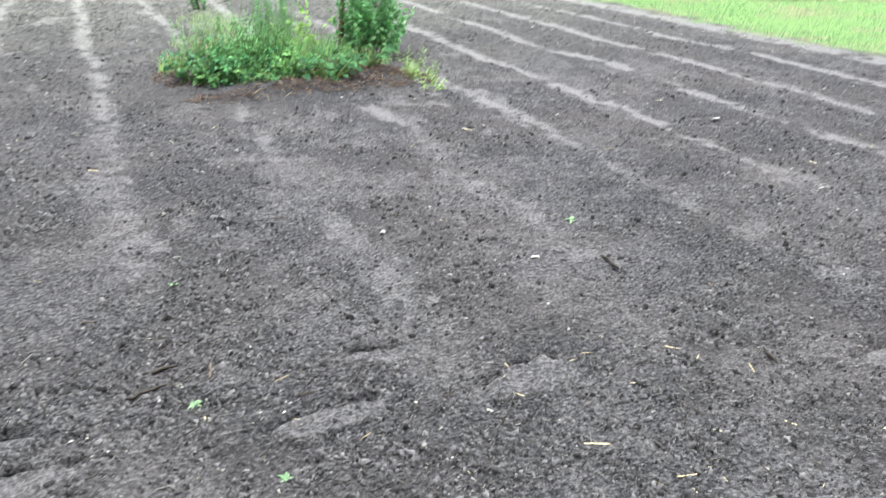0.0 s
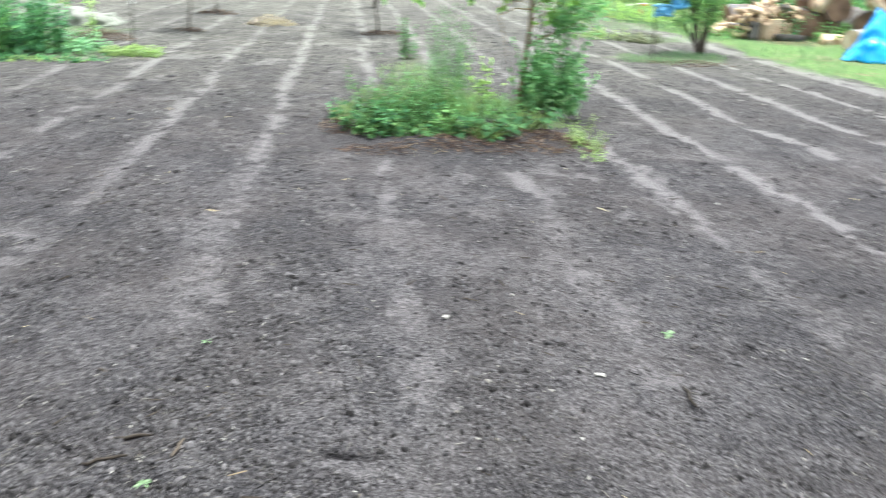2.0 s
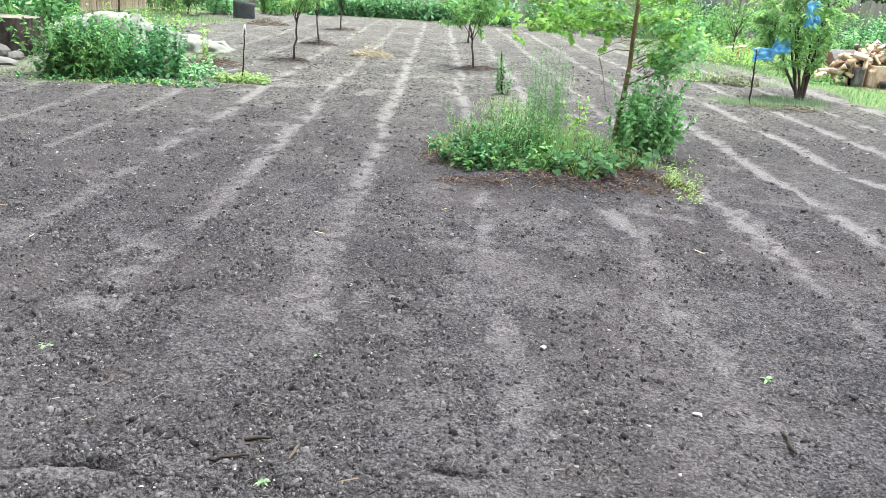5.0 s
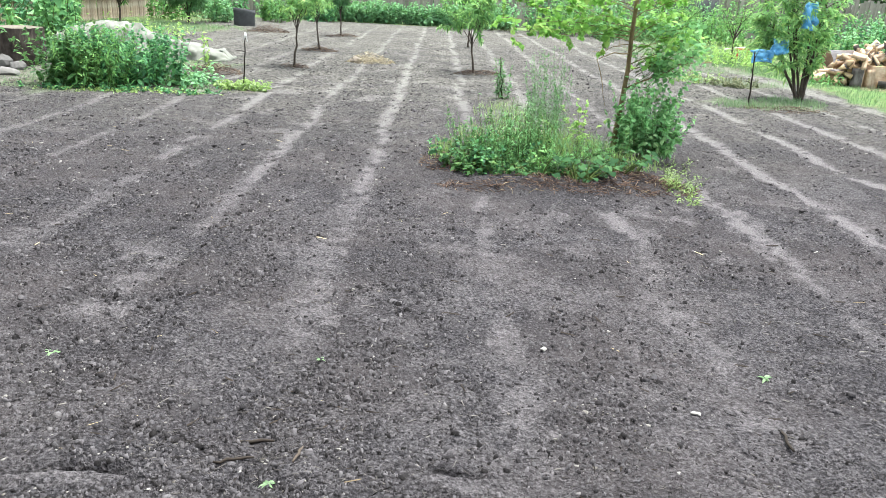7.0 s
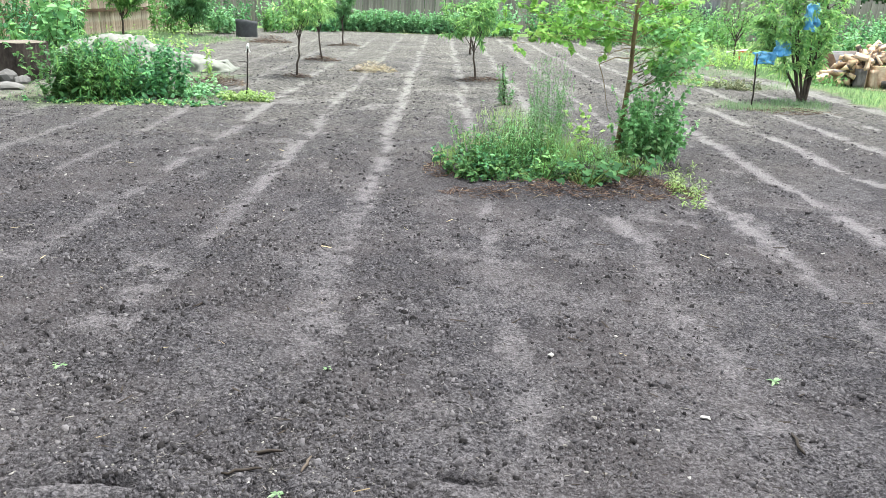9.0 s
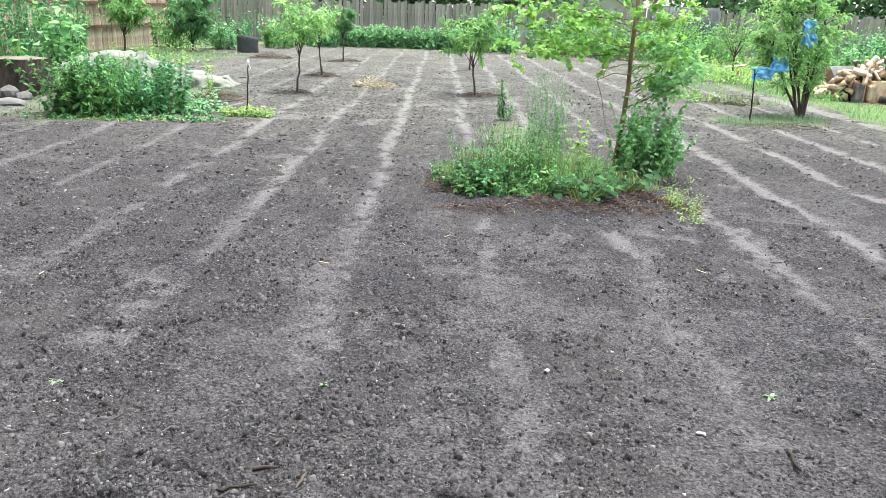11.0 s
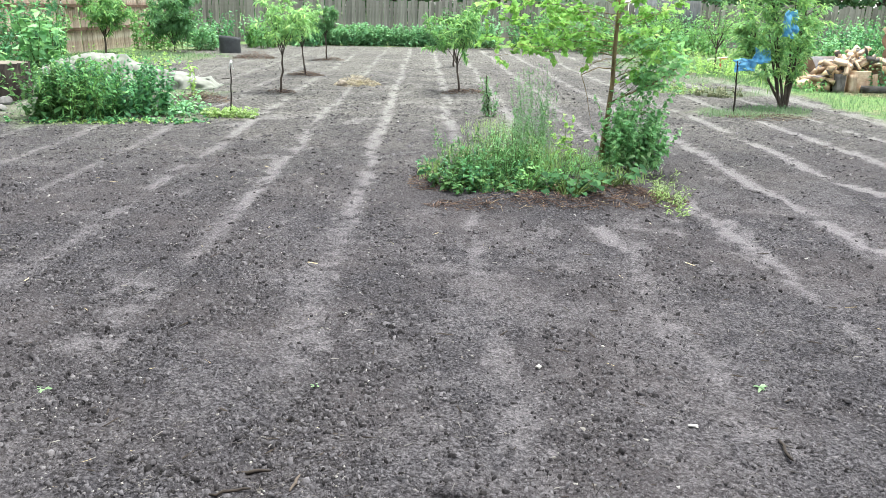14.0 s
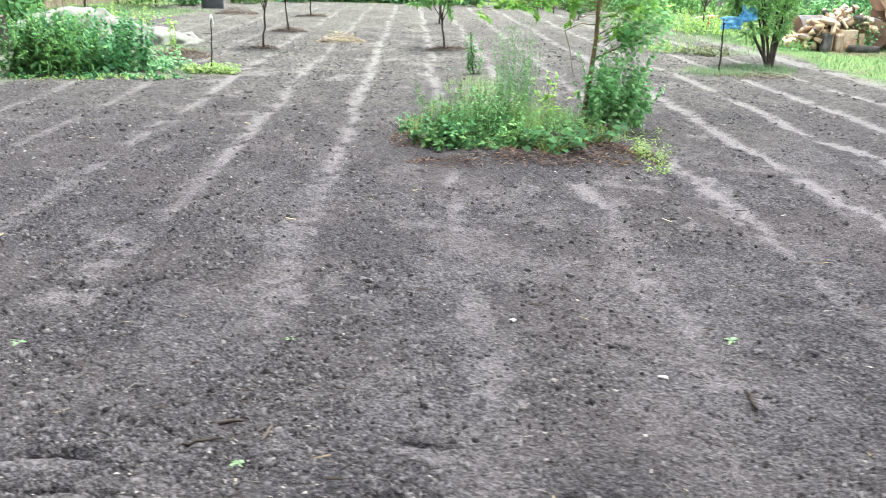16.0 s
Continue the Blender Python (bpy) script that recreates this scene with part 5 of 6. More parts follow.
def stone(label, at, size, seed, mat=M_STONE, name="stone", flat=0.6):
    rng = np.random.default_rng(seed)
    bm = bmesh.new()
    bmesh.ops.create_icosphere(bm, subdivisions=2, radius=1)
    for v in bm.verts:
        c = v.co.normalized()
        s = 1 + 0.25 * noise.noise(c * 1.3 + Vector((seed, 0, 0))) + 0.1 * noise.noise(c * 3 + Vector((0, seed, 0)))
        v.co = Vector((c.x * size[0] * s, c.y * size[1] * s, max(c.z * s, -0.55) * size[2]))
    ob = part(name, bm, mat, None, "", False)
    ob.matrix_basis = pose(at[0], at[1], gz(*at) + size[2] * 0.35, 0, 0, rng.random() * 360)
    return tagged(ob, label, "stone")


stone("grey field stone beside the old stump", (-5.66, 11.45), (0.16, 0.13, 0.13), 1)
stone("grey field stone beside the old stump", (-5.40, 11.35), (0.14, 0.10, 0.09), 2)
stone("pale flat slab of stone at the field's edge", (-5.35, 10.75), (0.26, 0.16, 0.07), 3)
stone("dark stone beside the old stump", (-5.85, 11.35), (0.13, 0.12, 0.16), 4, M_STUMP)
stone("small pale stone under the weeds", (0.67, 6.18), (0.075, 0.055, 0.04), 5)
stone("small rusty brick piece under the weeds", (1.52, 5.95), (0.08, 0.04, 0.035), 6, M_LITTER)


def draped(name, label, spine, half, mat, category, seed, fold=0.02, parent_m=None, rows_=70, cols=34, section=None):
    """A sheet laid over a ridge: spine gives (u, height); section the cross profile."""
    rng = np.random.default_rng(seed)
    u0, u1 = spine[0][0], spine[-1][0]
    u = np.linspace(u0, u1, rows_)
    ridge = np.interp(u, [s[0] for s in spine], [s[1] for s in spine])
    section = section or [(-1, 0), (-0.82, 0.45), (-0.5, 0.86), (-0.15, 1), (0.25, 0.98), (0.6, 0.8), (0.85, 0.4), (1, 0)]
    t = np.linspace(0, 1, cols)
    sv = np.interp(t, np.linspace(0, 1, len(section)), [s[0] for s in section])
    sz = np.interp(t, np.linspace(0, 1, len(section)), [s[1] for s in section])
    U, SV = np.meshgrid(u, sv, indexing="ij")
    Z = ridge[:, None] * sz[None]
    nrm = fold * (vn(U * 3 + 0.7 * Z, t[None] * 2 + 0 * U, 0.35, seed) + 0.6 * vn(U * 5 - Z, t[None] * 3 + 0 * U, 0.3, seed + 1) - 0.8)
    V = half * SV * (0.75 + 0.25 * np.clip(ridge / ridge.max(), 0, 1))[:, None] + nrm * 3 * np.sign(SV)
    v = np.stack([U + nrm, V, np.maximum(Z + nrm * 1.2 * (sz[None] > 0.05), 0.0) + 0.004], -1)
    i, j = np.meshgrid(np.arange(rows_ - 1), np.arange(cols - 1), indexing="ij")
    geo = Geo().add(v.reshape(-1, 3), [np.stack([i * cols + j, (i + 1) * cols + j, (i + 1) * cols + j + 1, i * cols + j + 1], -1).reshape(-1, 4)])
    ob = part(name, geo, mat, None, "", True)
    sol = ob.modifiers.new("thickness", "SOLIDIFY")
    sol.thickness = 0.006
    ob.matrix_basis = parent_m
    return tagged(ob, label, category)


draped("sheet_cover", "faded white plastic sheet over a low mound", [(0, 0.0), (0.1, 0.36), (0.85, 0.58), (1.5, 0.55), (1.8, 0.34), (2.4, 0.24), (2.9, 0.15), (3.05, 0.0)], 0.5, M_SHEET, "sheet", 31, 0.05,
       pose(-6.15, 14.0, 0.0, 0, 0, 4))

# dark drum at the far end
drum = thing("plastic_drum", "dull dark grey drum with a slanting cut rim", "drum", "", (-5.45, 25.0, gz(-5.45, 25.0) - 0.01), 8)
n, rings = 28, 7
ang = np.arange(n) * 2 * np.pi / n
hoop = 0.32 * (1 + 0.02 * np.sin(np.linspace(0, 1, rings) * 9))
rim = 0.50 + 0.035 * np.cos(ang + 2.6) + 0.010 * np.sin(3 * ang)
outer = np.stack([np.outer(hoop, np.cos(ang)), np.outer(hoop, np.sin(ang)), np.outer(np.linspace(0, 1, rings), rim)], -1)
inner = outer * (0.93, 0.93, 1)
i, j = np.meshgrid(np.arange(rings - 1), np.arange(n), indexing="ij")
k = (j + 1) % n
side = np.stack([i * n + j, i * n + k, (i + 1) * n + k, (i + 1) * n + j], -1).reshape(-1, 4)
top = (rings - 1) * n
lip = np.stack([top + np.arange(n), top + (np.arange(n) + 1) % n, top + rings * n + (np.arange(n) + 1) % n, top + rings * n + np.arange(n)], -1)
part("body", Geo().add(np.concatenate([outer.reshape(-1, 3), inner.reshape(-1, 3)]), [side, side[:, ::-1] + rings * n, lip]), M_BLACK, drum, "", True)
part("base", Geo().add(np.stack([0.31 * np.cos(ang), 0.31 * np.sin(ang), 0 * ang + 0.03], -1), [np.arange(n)[None]]), M_BLACK, drum)


def straw_heap(label, cx, cy, rx, ry, h, n, mat, seed, name="straw_heap"):
    """A flat heap of tangled dry stalks."""
    rng = np.random.default_rng(seed)
    p = disc(rng, n, 0, 0, rx, ry, 0.6)
    r = np.hypot(p[:, 0] / rx, p[:, 1] / ry)
    L = (0.05 + 0.12 * rng.random(n)) * (0.55 if name == "dry_stalks" else 1.0)
    a = rng.random(n) * 2 * np.pi
    d = np.stack([np.cos(a), np.sin(a), 0.35 * rng.normal(size=n)], -1)
    z = h * (1 - r ** 1.5).clip(0) * rng.random(n) + 0.012
    v = BOX_V[None] * np.stack([L / 2, 0.0008 + 0.0016 * rng.random(n), 0 * L + 0.0012], -1)[:, None]
    R = rotations(rng, n, 0.25)
    v = np.einsum("nij,nkj->nki", R, v) + np.stack([p[:, 0], p[:, 1], z + ground_z(p[:, 0] + cx, p[:, 1] + cy) - gz(cx, cy)], -1)[:, None]
    ob = part(name, Geo().add(v.reshape(-1, 3), [(BOX_F[None] + (np.arange(n) * 8)[:, None, None]).reshape(-1, 4)]), mat)
    ob.matrix_basis = pose(cx, cy, gz(cx, cy))
    return tagged(ob, label, "straw heap", kind="" if name == "straw_heap" else "stuff")


straw_heap("small heap of dry brown weeds by the drum", -4.2, 22.5, 0.6, 0.5, 0.22, 700, M_LITTER, 13, "dry_weeds")
straw_heap("flat heap of dry yellow straw on the soil", -0.75, 15.0, 0.44, 0.42, 0.20, 480, M_STRAW, 1)
stone("pale tan stone in the straw heap", (-1.02, 14.85), (0.11, 0.08, 0.08), 7, M_TANSTONE)
straw_heap("dry weeds heaped beside the young shrub", -2.9, 12.2, 0.45, 0.5, 0.16, 420, M_LITTER, 11, "dry_weeds")
straw_heap("dry weeds raked round the foot of a sapling", -1.9, 13.5, 0.25, 0.25, 0.04, 120, M_LITTER, 12, "dry_weeds")
straw_heap("dry weeds raked round the foot of a sapling", -2.0, 17.1, 0.38, 0.35, 0.07, 260, M_LITTER, 2, "dry_weeds")
straw_heap("dry weeds raked round the foot of a sapling", -2.15, 22.2, 0.45, 0.4, 0.08, 260, M_LITTER, 3, "dry_weeds")
straw_heap("dry weeds raked round the foot of a sapling", 1.2, 14.0, 0.4, 0.35, 0.05, 240, M_LITTER, 4, "dry_weeds")
straw_heap("rusty dry stalks in front of the untilled patch", 1.35, 5.62, 0.85, 0.17, 0.03, 520, M_LITTER, 5, "dry_stalks")
straw_heap("rusty dry stalks at the edge of the untilled patch", 2.15, 5.85, 0.40, 0.26, 0.05, 420, M_LITTER, 6, "dry_stalks")
straw_heap("rusty dry stalks at the edge of the untilled patch", 0.65, 6.3, 0.26, 0.36, 0.03, 300, M_LITTER, 7, "dry_stalks")
straw_heap("dry weeds on the soil before the forked tree", 5.3, 10.85, 0.7, 0.3, 0.04, 200, M_LITTER, 8, "dry_weeds")

# ---- right: log pile and blue tarpaulin on the lawn ----


def lying(x, y, z, turn, tilt=0):
    """A log's pose: its sawn end at this place, its length running off in that direction."""
    return pose(x, y, z, 0, 90 + tilt, turn)


PILE = "logs of the pile"
log("log", "thick grey log lying on the lawn", 1.5, 0.27, lying(8.75, 17.3, 0.27, 20), 11, M_GREYBARK, M_DARKCUT, group=PILE)
log("log", "short thick log with an old brown cut face", 0.75, 0.29, lying(9.12, 14.85, 0.31, 66), 12, M_GREYBARK, M_DARKCUT, group=PILE)
log("log_block", "upright brown-barked chopping block with a pale top", 0.40, 0.21, pose(8.62, 14.85, 0.0), 13, M_SPLIT, M_CUT, group=PILE)
log("log", "thick log on top of the pile with a reddish cut face", 0.8, 0.235, lying(10.28, 14.9, 1.16, 60), 15, M_LOGBARK, M_DARKCUT, group=PILE)
log("log", "thick dark log in the middle of the pile", 0.9, 0.26, lying(10.05, 15.1, 0.62, 74), 16, M_LOGBARK, M_DARKCUT, group=PILE)
log("log", "thick log with a brown cut face in the pile", 1.0, 0.29, lying(10.7, 15.0, 0.30, 58), 17, M_LOGBARK, M_DARKCUT, group=PILE)
log("log", "thick dark log at the bottom of the pile", 0.9, 0.28, lying(9.9, 15.3, 0.28, 66), 18, M_STUMP, M_DARKCUT, group=PILE)
log("log", "short grey log with a brown cut face", 0.5, 0.17, lying(9.42, 13.55, 0.17, 35), 20, M_GREYBARK, M_SPLIT, group=PILE)
log("log", "thick grey log behind the pile", 1.4, 0.26, lying(9.2, 16.6, 0.25, 15), 21, M_GREYBARK, M_DARKCUT, group=PILE)
log("log", "grey log high on the pile", 1.0, 0.20, lying(9.55, 15.6, 0.90, 18, -12), 22, M_GREYBARK, M_DARKCUT, group=PILE)
log("log", "thick log behind the pile", 1.3, 0.30, lying(10.2, 16.5, 0.29, 10), 23, M_LOGBARK, M_CUT, group=PILE)
log("log", "grey log under the top log of the pile", 0.8, 0.19, lying(9.72, 15.25, 0.72, 40), 24, M_GREYBARK, M_SPLIT, group=PILE)
log("log", "dark log at the end of the pile", 0.8, 0.2, lying(10.75, 14.85, 0.80, 64), 25, M_STUMP, M_DARKCUT, group=PILE)
log("log", "thick log holding up the grey log", 0.7, 0.28, lying(9.5, 15.7, 0.29, 60), 26, M_LOGBARK, M_DARKCUT, group=PILE)
log("log", "log in the second row of the pile", 0.7, 0.22, lying(9.75, 15.75, 0.64, 55), 27, M_LOGBARK, M_DARKCUT, group=PILE)


def split_wood(label, x, y, z, turn, tilt, length, w, seed):
    """A split piece: two raw sides and one with bark."""
    rng = np.random.default_rng(seed)
    tri = np.array([(0, 0), (w, 0.1 * w), (0.35 * w, (0.45 + 0.4 * rng.random()) * w)]) - (0.45 * w, 0.3 * w)
    n = 6
    tt = np.linspace(0, length, n)
    v = np.stack([np.stack([np.full(3, t), tri[:, 0] * (1 + 0.015 * rng.normal()), tri[:, 1] * (1 + 0.015 * rng.normal())], -1) for t in tt])
    i, j = np.meshgrid(np.arange(n - 1), np.arange(3), indexing="ij")
    k = (j + 1) % 3
    geo = Geo().add(v.reshape(-1, 3), [np.stack([i * 3 + j, (i + 1) * 3 + j, (i + 1) * 3 + k, i * 3 + k], -1).reshape(-1, 4), np.array([[0, 1, 2]]), np.array([[2, 1, 0]]) + 3 * (n - 1)])
    ob = part("firewood", geo, M_SPLIT)
    ob.data.materials.append(M_LOGBARK)
    ob.data.materials.append(M_CUT)
    bark = rng.integers(3)
    for f in range(15):
        ob.data.polygons[f].material_index = int(f % 3 == bark)
    for f in (15, 16):
        ob.data.polygons[f].material_index = 2
    ob.matrix_basis = pose(x, y, z, rng.random() * 360, tilt, turn)
    return tagged(ob, label, "firewood", "split firewood on the pile")


rng = np.random.default_rng(52)
for i in range(84):
    sx, sy = 8.10 + 1.2 * rng.random(), 15.1 + 0.8 * rng.random()
    split_wood("piece of split firewood with raw wood and bark", sx, sy, 0.08 + 0.55 * rng.random() * max(0.0, 1 - 1.5 * abs(sx - 8.65)), rng.random() * 360, 25 * rng.normal(), 0.24 + 0.16 * rng.random(), 0.08 + 0.09 * rng.random(), 600 + i)
for i, (sx, sy, sz, tu, ti) in enumerate([(9.35, 14.75, 0.60, 30, -40), (9.45, 14.9, 0.80, 150, -50), (8.0, 15.1, 0.07, 30, 3), (7.9, 15.4, 0.07, 100, 0), (9.35, 14.3, 0.06, 20, 2), (9.05, 14.4, 0.06, 160, 0), (10.35, 14.65, 0.85, 330, 35), (10.6, 14.7, 0.75, 110, -30)]):
    split_wood("long split log slab leaning on the pile", sx, sy, sz, tu, ti, 0.55, 0.24, 190 + i)
for i in range(26):
    row, col = divmod(i, 9)
    split_wood("piece of stacked split firewood with a pale end", 7.95 + 0.135 * col + 0.04 * rng.normal() + 0.05 * row, 14.95 + 0.1 * rng.random(), 0.07 + 0.13 * row + 0.02 * rng.random(), 60 + 12 * rng.normal(), 5 * rng.normal(), 0.38, 0.15 + 0.05 * rng.random(), 400 + i)
for i, (sx, sy) in enumerate([(8.30, 14.80), (8.44, 14.68), (8.92, 14.78)]):
    split_wood("thick split block standing on end", sx, sy, 0.0, 55 + 40 * i, -84, 0.34, 0.26, 440 + i)
for i in range(64):
    u, w = rng.random(), rng.random()
    split_wood("short pale chunk of split firewood on the heap", 8.32 + 0.75 * u, 14.80 + 0.55 * w, 0.42 + 0.34 * rng.random() * (1 - 1.6 * abs(u - 0.5)), rng.random() * 360, 30 * rng.normal(), 0.14 + 0.12 * rng.random(), 0.07 + 0.08 * rng.random(), 700 + i)
weed_patch("weeds", "trailing green weed over the split firewood", disc(rng, 14, 9.0, 14.75, 0.2, 0.12), 0.45 + 0.25 * rng.random(14), G_BUSH, 453, 16, 0.07, 0.5, "ovate", 0.35)
straw_heap("yellow sawdust and bark scraps on the lawn", 8.9, 14.4, 0.8, 0.45, 0.03, 420, M_STRAW, 9, "wood_scraps")
straw_heap("straw and dry litter strewn over the lawn", 11.6, 9.0, 1.6, 0.5, 0.03, 500, M_STRAW, 14, "dry_litter")
straw_heap("bark scraps and dry litter beside the tarpaulin", 10.2, 9.35, 0.9, 0.35, 0.05, 420, M_LITTER, 10, "wood_scraps")


rng = np.random.default_rng(53)
weed_patch("weeds", "green weeds growing up between the logs", disc(rng, 26, 9.75, 14.6, 0.35, 0.2), 0.15 + 0.3 * rng.random(26), G_WEED, 450, 16, 0.10, 0.4, "lance", 0.3)
weed_patch("weeds", "pale green weeds beside the end of the log pile", disc(rng, 24, 11.4, 14.6, 0.4, 0.4), 0.2 + 0.4 * rng.random(24), G_HEDGE, 451, 18, 0.11, 0.5, "ovate", 0.3)
weed_patch("weeds", "green weeds on the lawn before the chopping blocks", disc(rng, 20, 7.75, 14.9, 0.3, 0.3), 0.08 + 0.2 * rng.random(20), G_WEED, 452, 12, 0.09, 0.4, "lance", 0.4)


def tarpaulin(seed=33):
    """A tarpaulin over a small tent-like heap and a taller squared stack: steep front in flat facets with hanging folds."""
    rng = np.random.default_rng(seed)
    u = np.sort(np.concatenate([np.linspace(0, 3.38, 34)[1:-1] + 0.03 * rng.normal(size=32), [0, 0.30, 1.10, 1.30, 1.66, 1.90, 3.38]]))
    nu = len(u)
    ridge = np.interp(u, [0, 0.30, 0.42, 1.06, 1.10, 1.30, 1.36, 1.66, 1.90, 2.70, 2.95, 3.22, 3.38], [0.02, 0.78, 0.72, 0.27, 0.27, 0.80, 0.83, 0.86, 1.06, 1.03, 0.92, 0.5, 0.08])
    hem = np.interp(u, [0, 2.2, 2.45, 2.85, 3.05, 3.15, 3.38], [0.0, 0.0, 0.06, 0.20, 0.16, 0.02, 0.0])
    box = np.clip((u - 1.06) / 0.22, 0, 1)                    # 0: tent, 1: squared stack
    tv = np.array([0, 0.03, 0.12, 0.16, 0.26, 0.40, 0.42, 0.65, 0.85, 1.05])
    tz = np.array([0, 0.22, 0.42, 0.46, 0.72, 0.97, 1.0, 0.7, 0.35, 0])
    bv = np.array([0, 0.02, 0.05, 0.08, 0.11, 0.14, 0.34, 0.80, 1.05, 1.15])
    bz = np.array([0, 0.22, 0.45, 0.62, 0.80, 0.90, 1.0, 0.97, 0.9, 0])
    nt = len(tv)
    V = (1 - box)[:, None] * tv + box[:, None] * bv
    Zn = (1 - box)[:, None] * tz + box[:, None] * bz
    back = np.arange(nt) > 6
    Z = hem[:, None] * (1 - np.clip(Zn, 0, 1)) * ~back + Zn * ridge[:, None]
    hang = np.interp(u, [0, 0.2, 0.34, 0.55, 0.8, 1.0, 1.1, 1.25, 1.42, 1.55, 1.75, 1.9, 2.05, 2.3, 2.5, 2.75, 3.0, 3.2, 3.38], [0, .06, -.05, .04, -.02, .05, -.04, .10, -.02, .09, .0, -.10, .05, .02, .09, -.02, .06, -.05, 0])
    front = (1 - np.clip(Zn, 0, 1)) ** 0.7 * ~back
    V = V + hang[:, None] * front * 1.9 + 0.014 * rng.normal(size=V.shape) * (Zn > 0.05)
    Z = Z + 0.012 * rng.normal(size=Z.shape) * (Zn > 0.05)
    U = u[:, None] + 0.03 * rng.normal(size=V.shape) * (Zn > 0.05)
    fu, ft = np.linspace(0, nu - 1, 118), np.linspace(0, nt - 1, 34)
    fine = []
    for grid in (U, V, Z):
        grid = np.stack([np.interp(fu, np.arange(nu), grid[:, k]) for k in range(nt)], 1)
        fine.append(np.stack([np.interp(ft, np.arange(nt), row) for row in grid], 0))
    U, V, Z = fine
    nu, nt = U.shape
    loose = np.clip(Z / 0.15, 0, 1)
    crease = np.abs(vn(U + 0.5 * Z, V + Z, 0.30, 61) - 0.5) + 0.6 * np.abs(vn(U - 0.6 * Z, Z, 0.15, 62) - 0.5) + 0.3 * np.abs(vn(U, Z + V, 0.07, 63) - 0.5)
    V = V + 0.16 * (0.4 - crease) * loose
    Z = Z - 0.05 * (crease - 0.3) * loose
    v = np.stack([U, V, np.maximum(Z, 0.0) + 0.012], -1)
    i, j = np.meshgrid(np.arange(nu - 1), np.arange(nt - 1), indexing="ij")
    a, b_, c, d = i * nt + j, (i + 1) * nt + j, (i + 1) * nt + j + 1, i * nt + j + 1
    flip = (rng.random(a.shape) < 0.5)[..., None]
    t1 = np.where(flip, np.stack([a, b_, c], -1), np.stack([a, b_, d], -1)).reshape(-1, 3)
    t2 = np.where(flip, np.stack([a, c, d], -1), np.stack([b_, c, d], -1)).reshape(-1, 3)
    ob = part("tarpaulin", Geo().add(v.reshape(-1, 3), [t1, t2]), M_TARP, None, "", False)
    sol = ob.modifiers.new("thickness", "SOLIDIFY")
    sol.thickness = 0.005
    ob.matrix_basis = pose(8.2, 11.8, 0.0, 0, 0, math.degrees(math.atan2(-0.62, 0.78)))
    return tagged(ob, "crumpled shiny blue tarpaulin draped over a stack on the lawn", "tarpaulin")


tarpaulin()

# a pale wire between posts on the far lawn
wire = thing("wire_fence", "thin pale wire strung between grey posts", "fence", "", (19.3, 26.0, 0))
for px, py in ((0, 0), (6.2, 0)):
    bm = rough_box(0.07, 0.07, 1.3)
    bmesh.ops.translate(bm, verts=bm.verts, vec=(px, py + 0.05, -0.02))
    part("post", bm, M_GREYWOOD, wire)
part("wire", tube(Geo(), bend((-0.4, 0, 1.21), (6.4, 0, 1.07), -0.01, 8), np.full(8, 0.012), 6), M_WHITE, wire)

# dark thicket that closes the lawn
for i in range(11):
    shrub("tall dark thicket shrub at the far edge of the lawn", (20.8 + 1.5 * i, 32.4 + 0.9 * rng.random() - 0.1 * i), 1.15, 2.3 + 0.5 * rng.random(), G_FAR, 300 + i, 40, 40, 0.2, 0.5, "thicket at the lawn's edge", "thicket_shrub", 0.25)

# scraps of blue sheeting caught in the forked tree


def blue_scrap(label, at, size, seed, turn=0):
    """A torn sheet of thin film, hanging in loose folds."""
    rng = np.random.default_rng(seed)
    nu, nv = 15, 19
    u, v = np.meshgrid(np.linspace(-1, 1, nu), np.linspace(-1, 1, nv), indexing="ij")
    wide = 0.55 + 0.5 * vn(v, 0 * v + seed, 0.5, 70 + seed)
    x = size[0] * u * wide + 0.25 * size[0] * (vn(v, 0 * v, 0.7, 80 + seed) - 0.5)
    z = size[2] * v + 0.35 * size[2] * (vn(u, v, 0.6, 90 + seed) - 0.5)
    y = size[1] * (2.2 * vn(u * 1.6, v * 0.7, 0.45, 75 + seed) + 1.2 * vn(u, v, 0.22, 85 + seed))
    k, j = np.meshgrid(np.arange(nu - 1), np.arange(nv - 1), indexing="ij")
    quads = np.stack([k * nv + j, (k + 1) * nv + j, (k + 1) * nv + j + 1, k * nv + j + 1], -1).reshape(-1, 4)
    quads = quads[rng.random(len(quads)) > 0.04]
    ob = part("plastic_sheet", Geo().add(np.stack([x, y, z], -1).reshape(-1, 3), [quads]), M_FILM, None, "", True)
    ob.modifiers.new("thickness", "SOLIDIFY").thickness = 0.002
    ob.matrix_basis = pose(*at, 0, 0, turn)
    return tagged(ob, label, "plastic sheet", "blue scraps in the tree")


blue_scrap("crumpled blue plastic sheet caught high in the tree", (5.83, 11.60, 1.25), (0.13, 0.08, 0.20), 3, 10)
blue_scrap("crumpled blue plastic sheet under the crown", (5.22, 11.72, 0.66), (0.20, 0.06, 0.09), 5, -8)
blue_scrap("crumpled blue plastic sheet among the leaves", (5.52, 11.80, 0.80), (0.16, 0.06, 0.11), 8, 5)

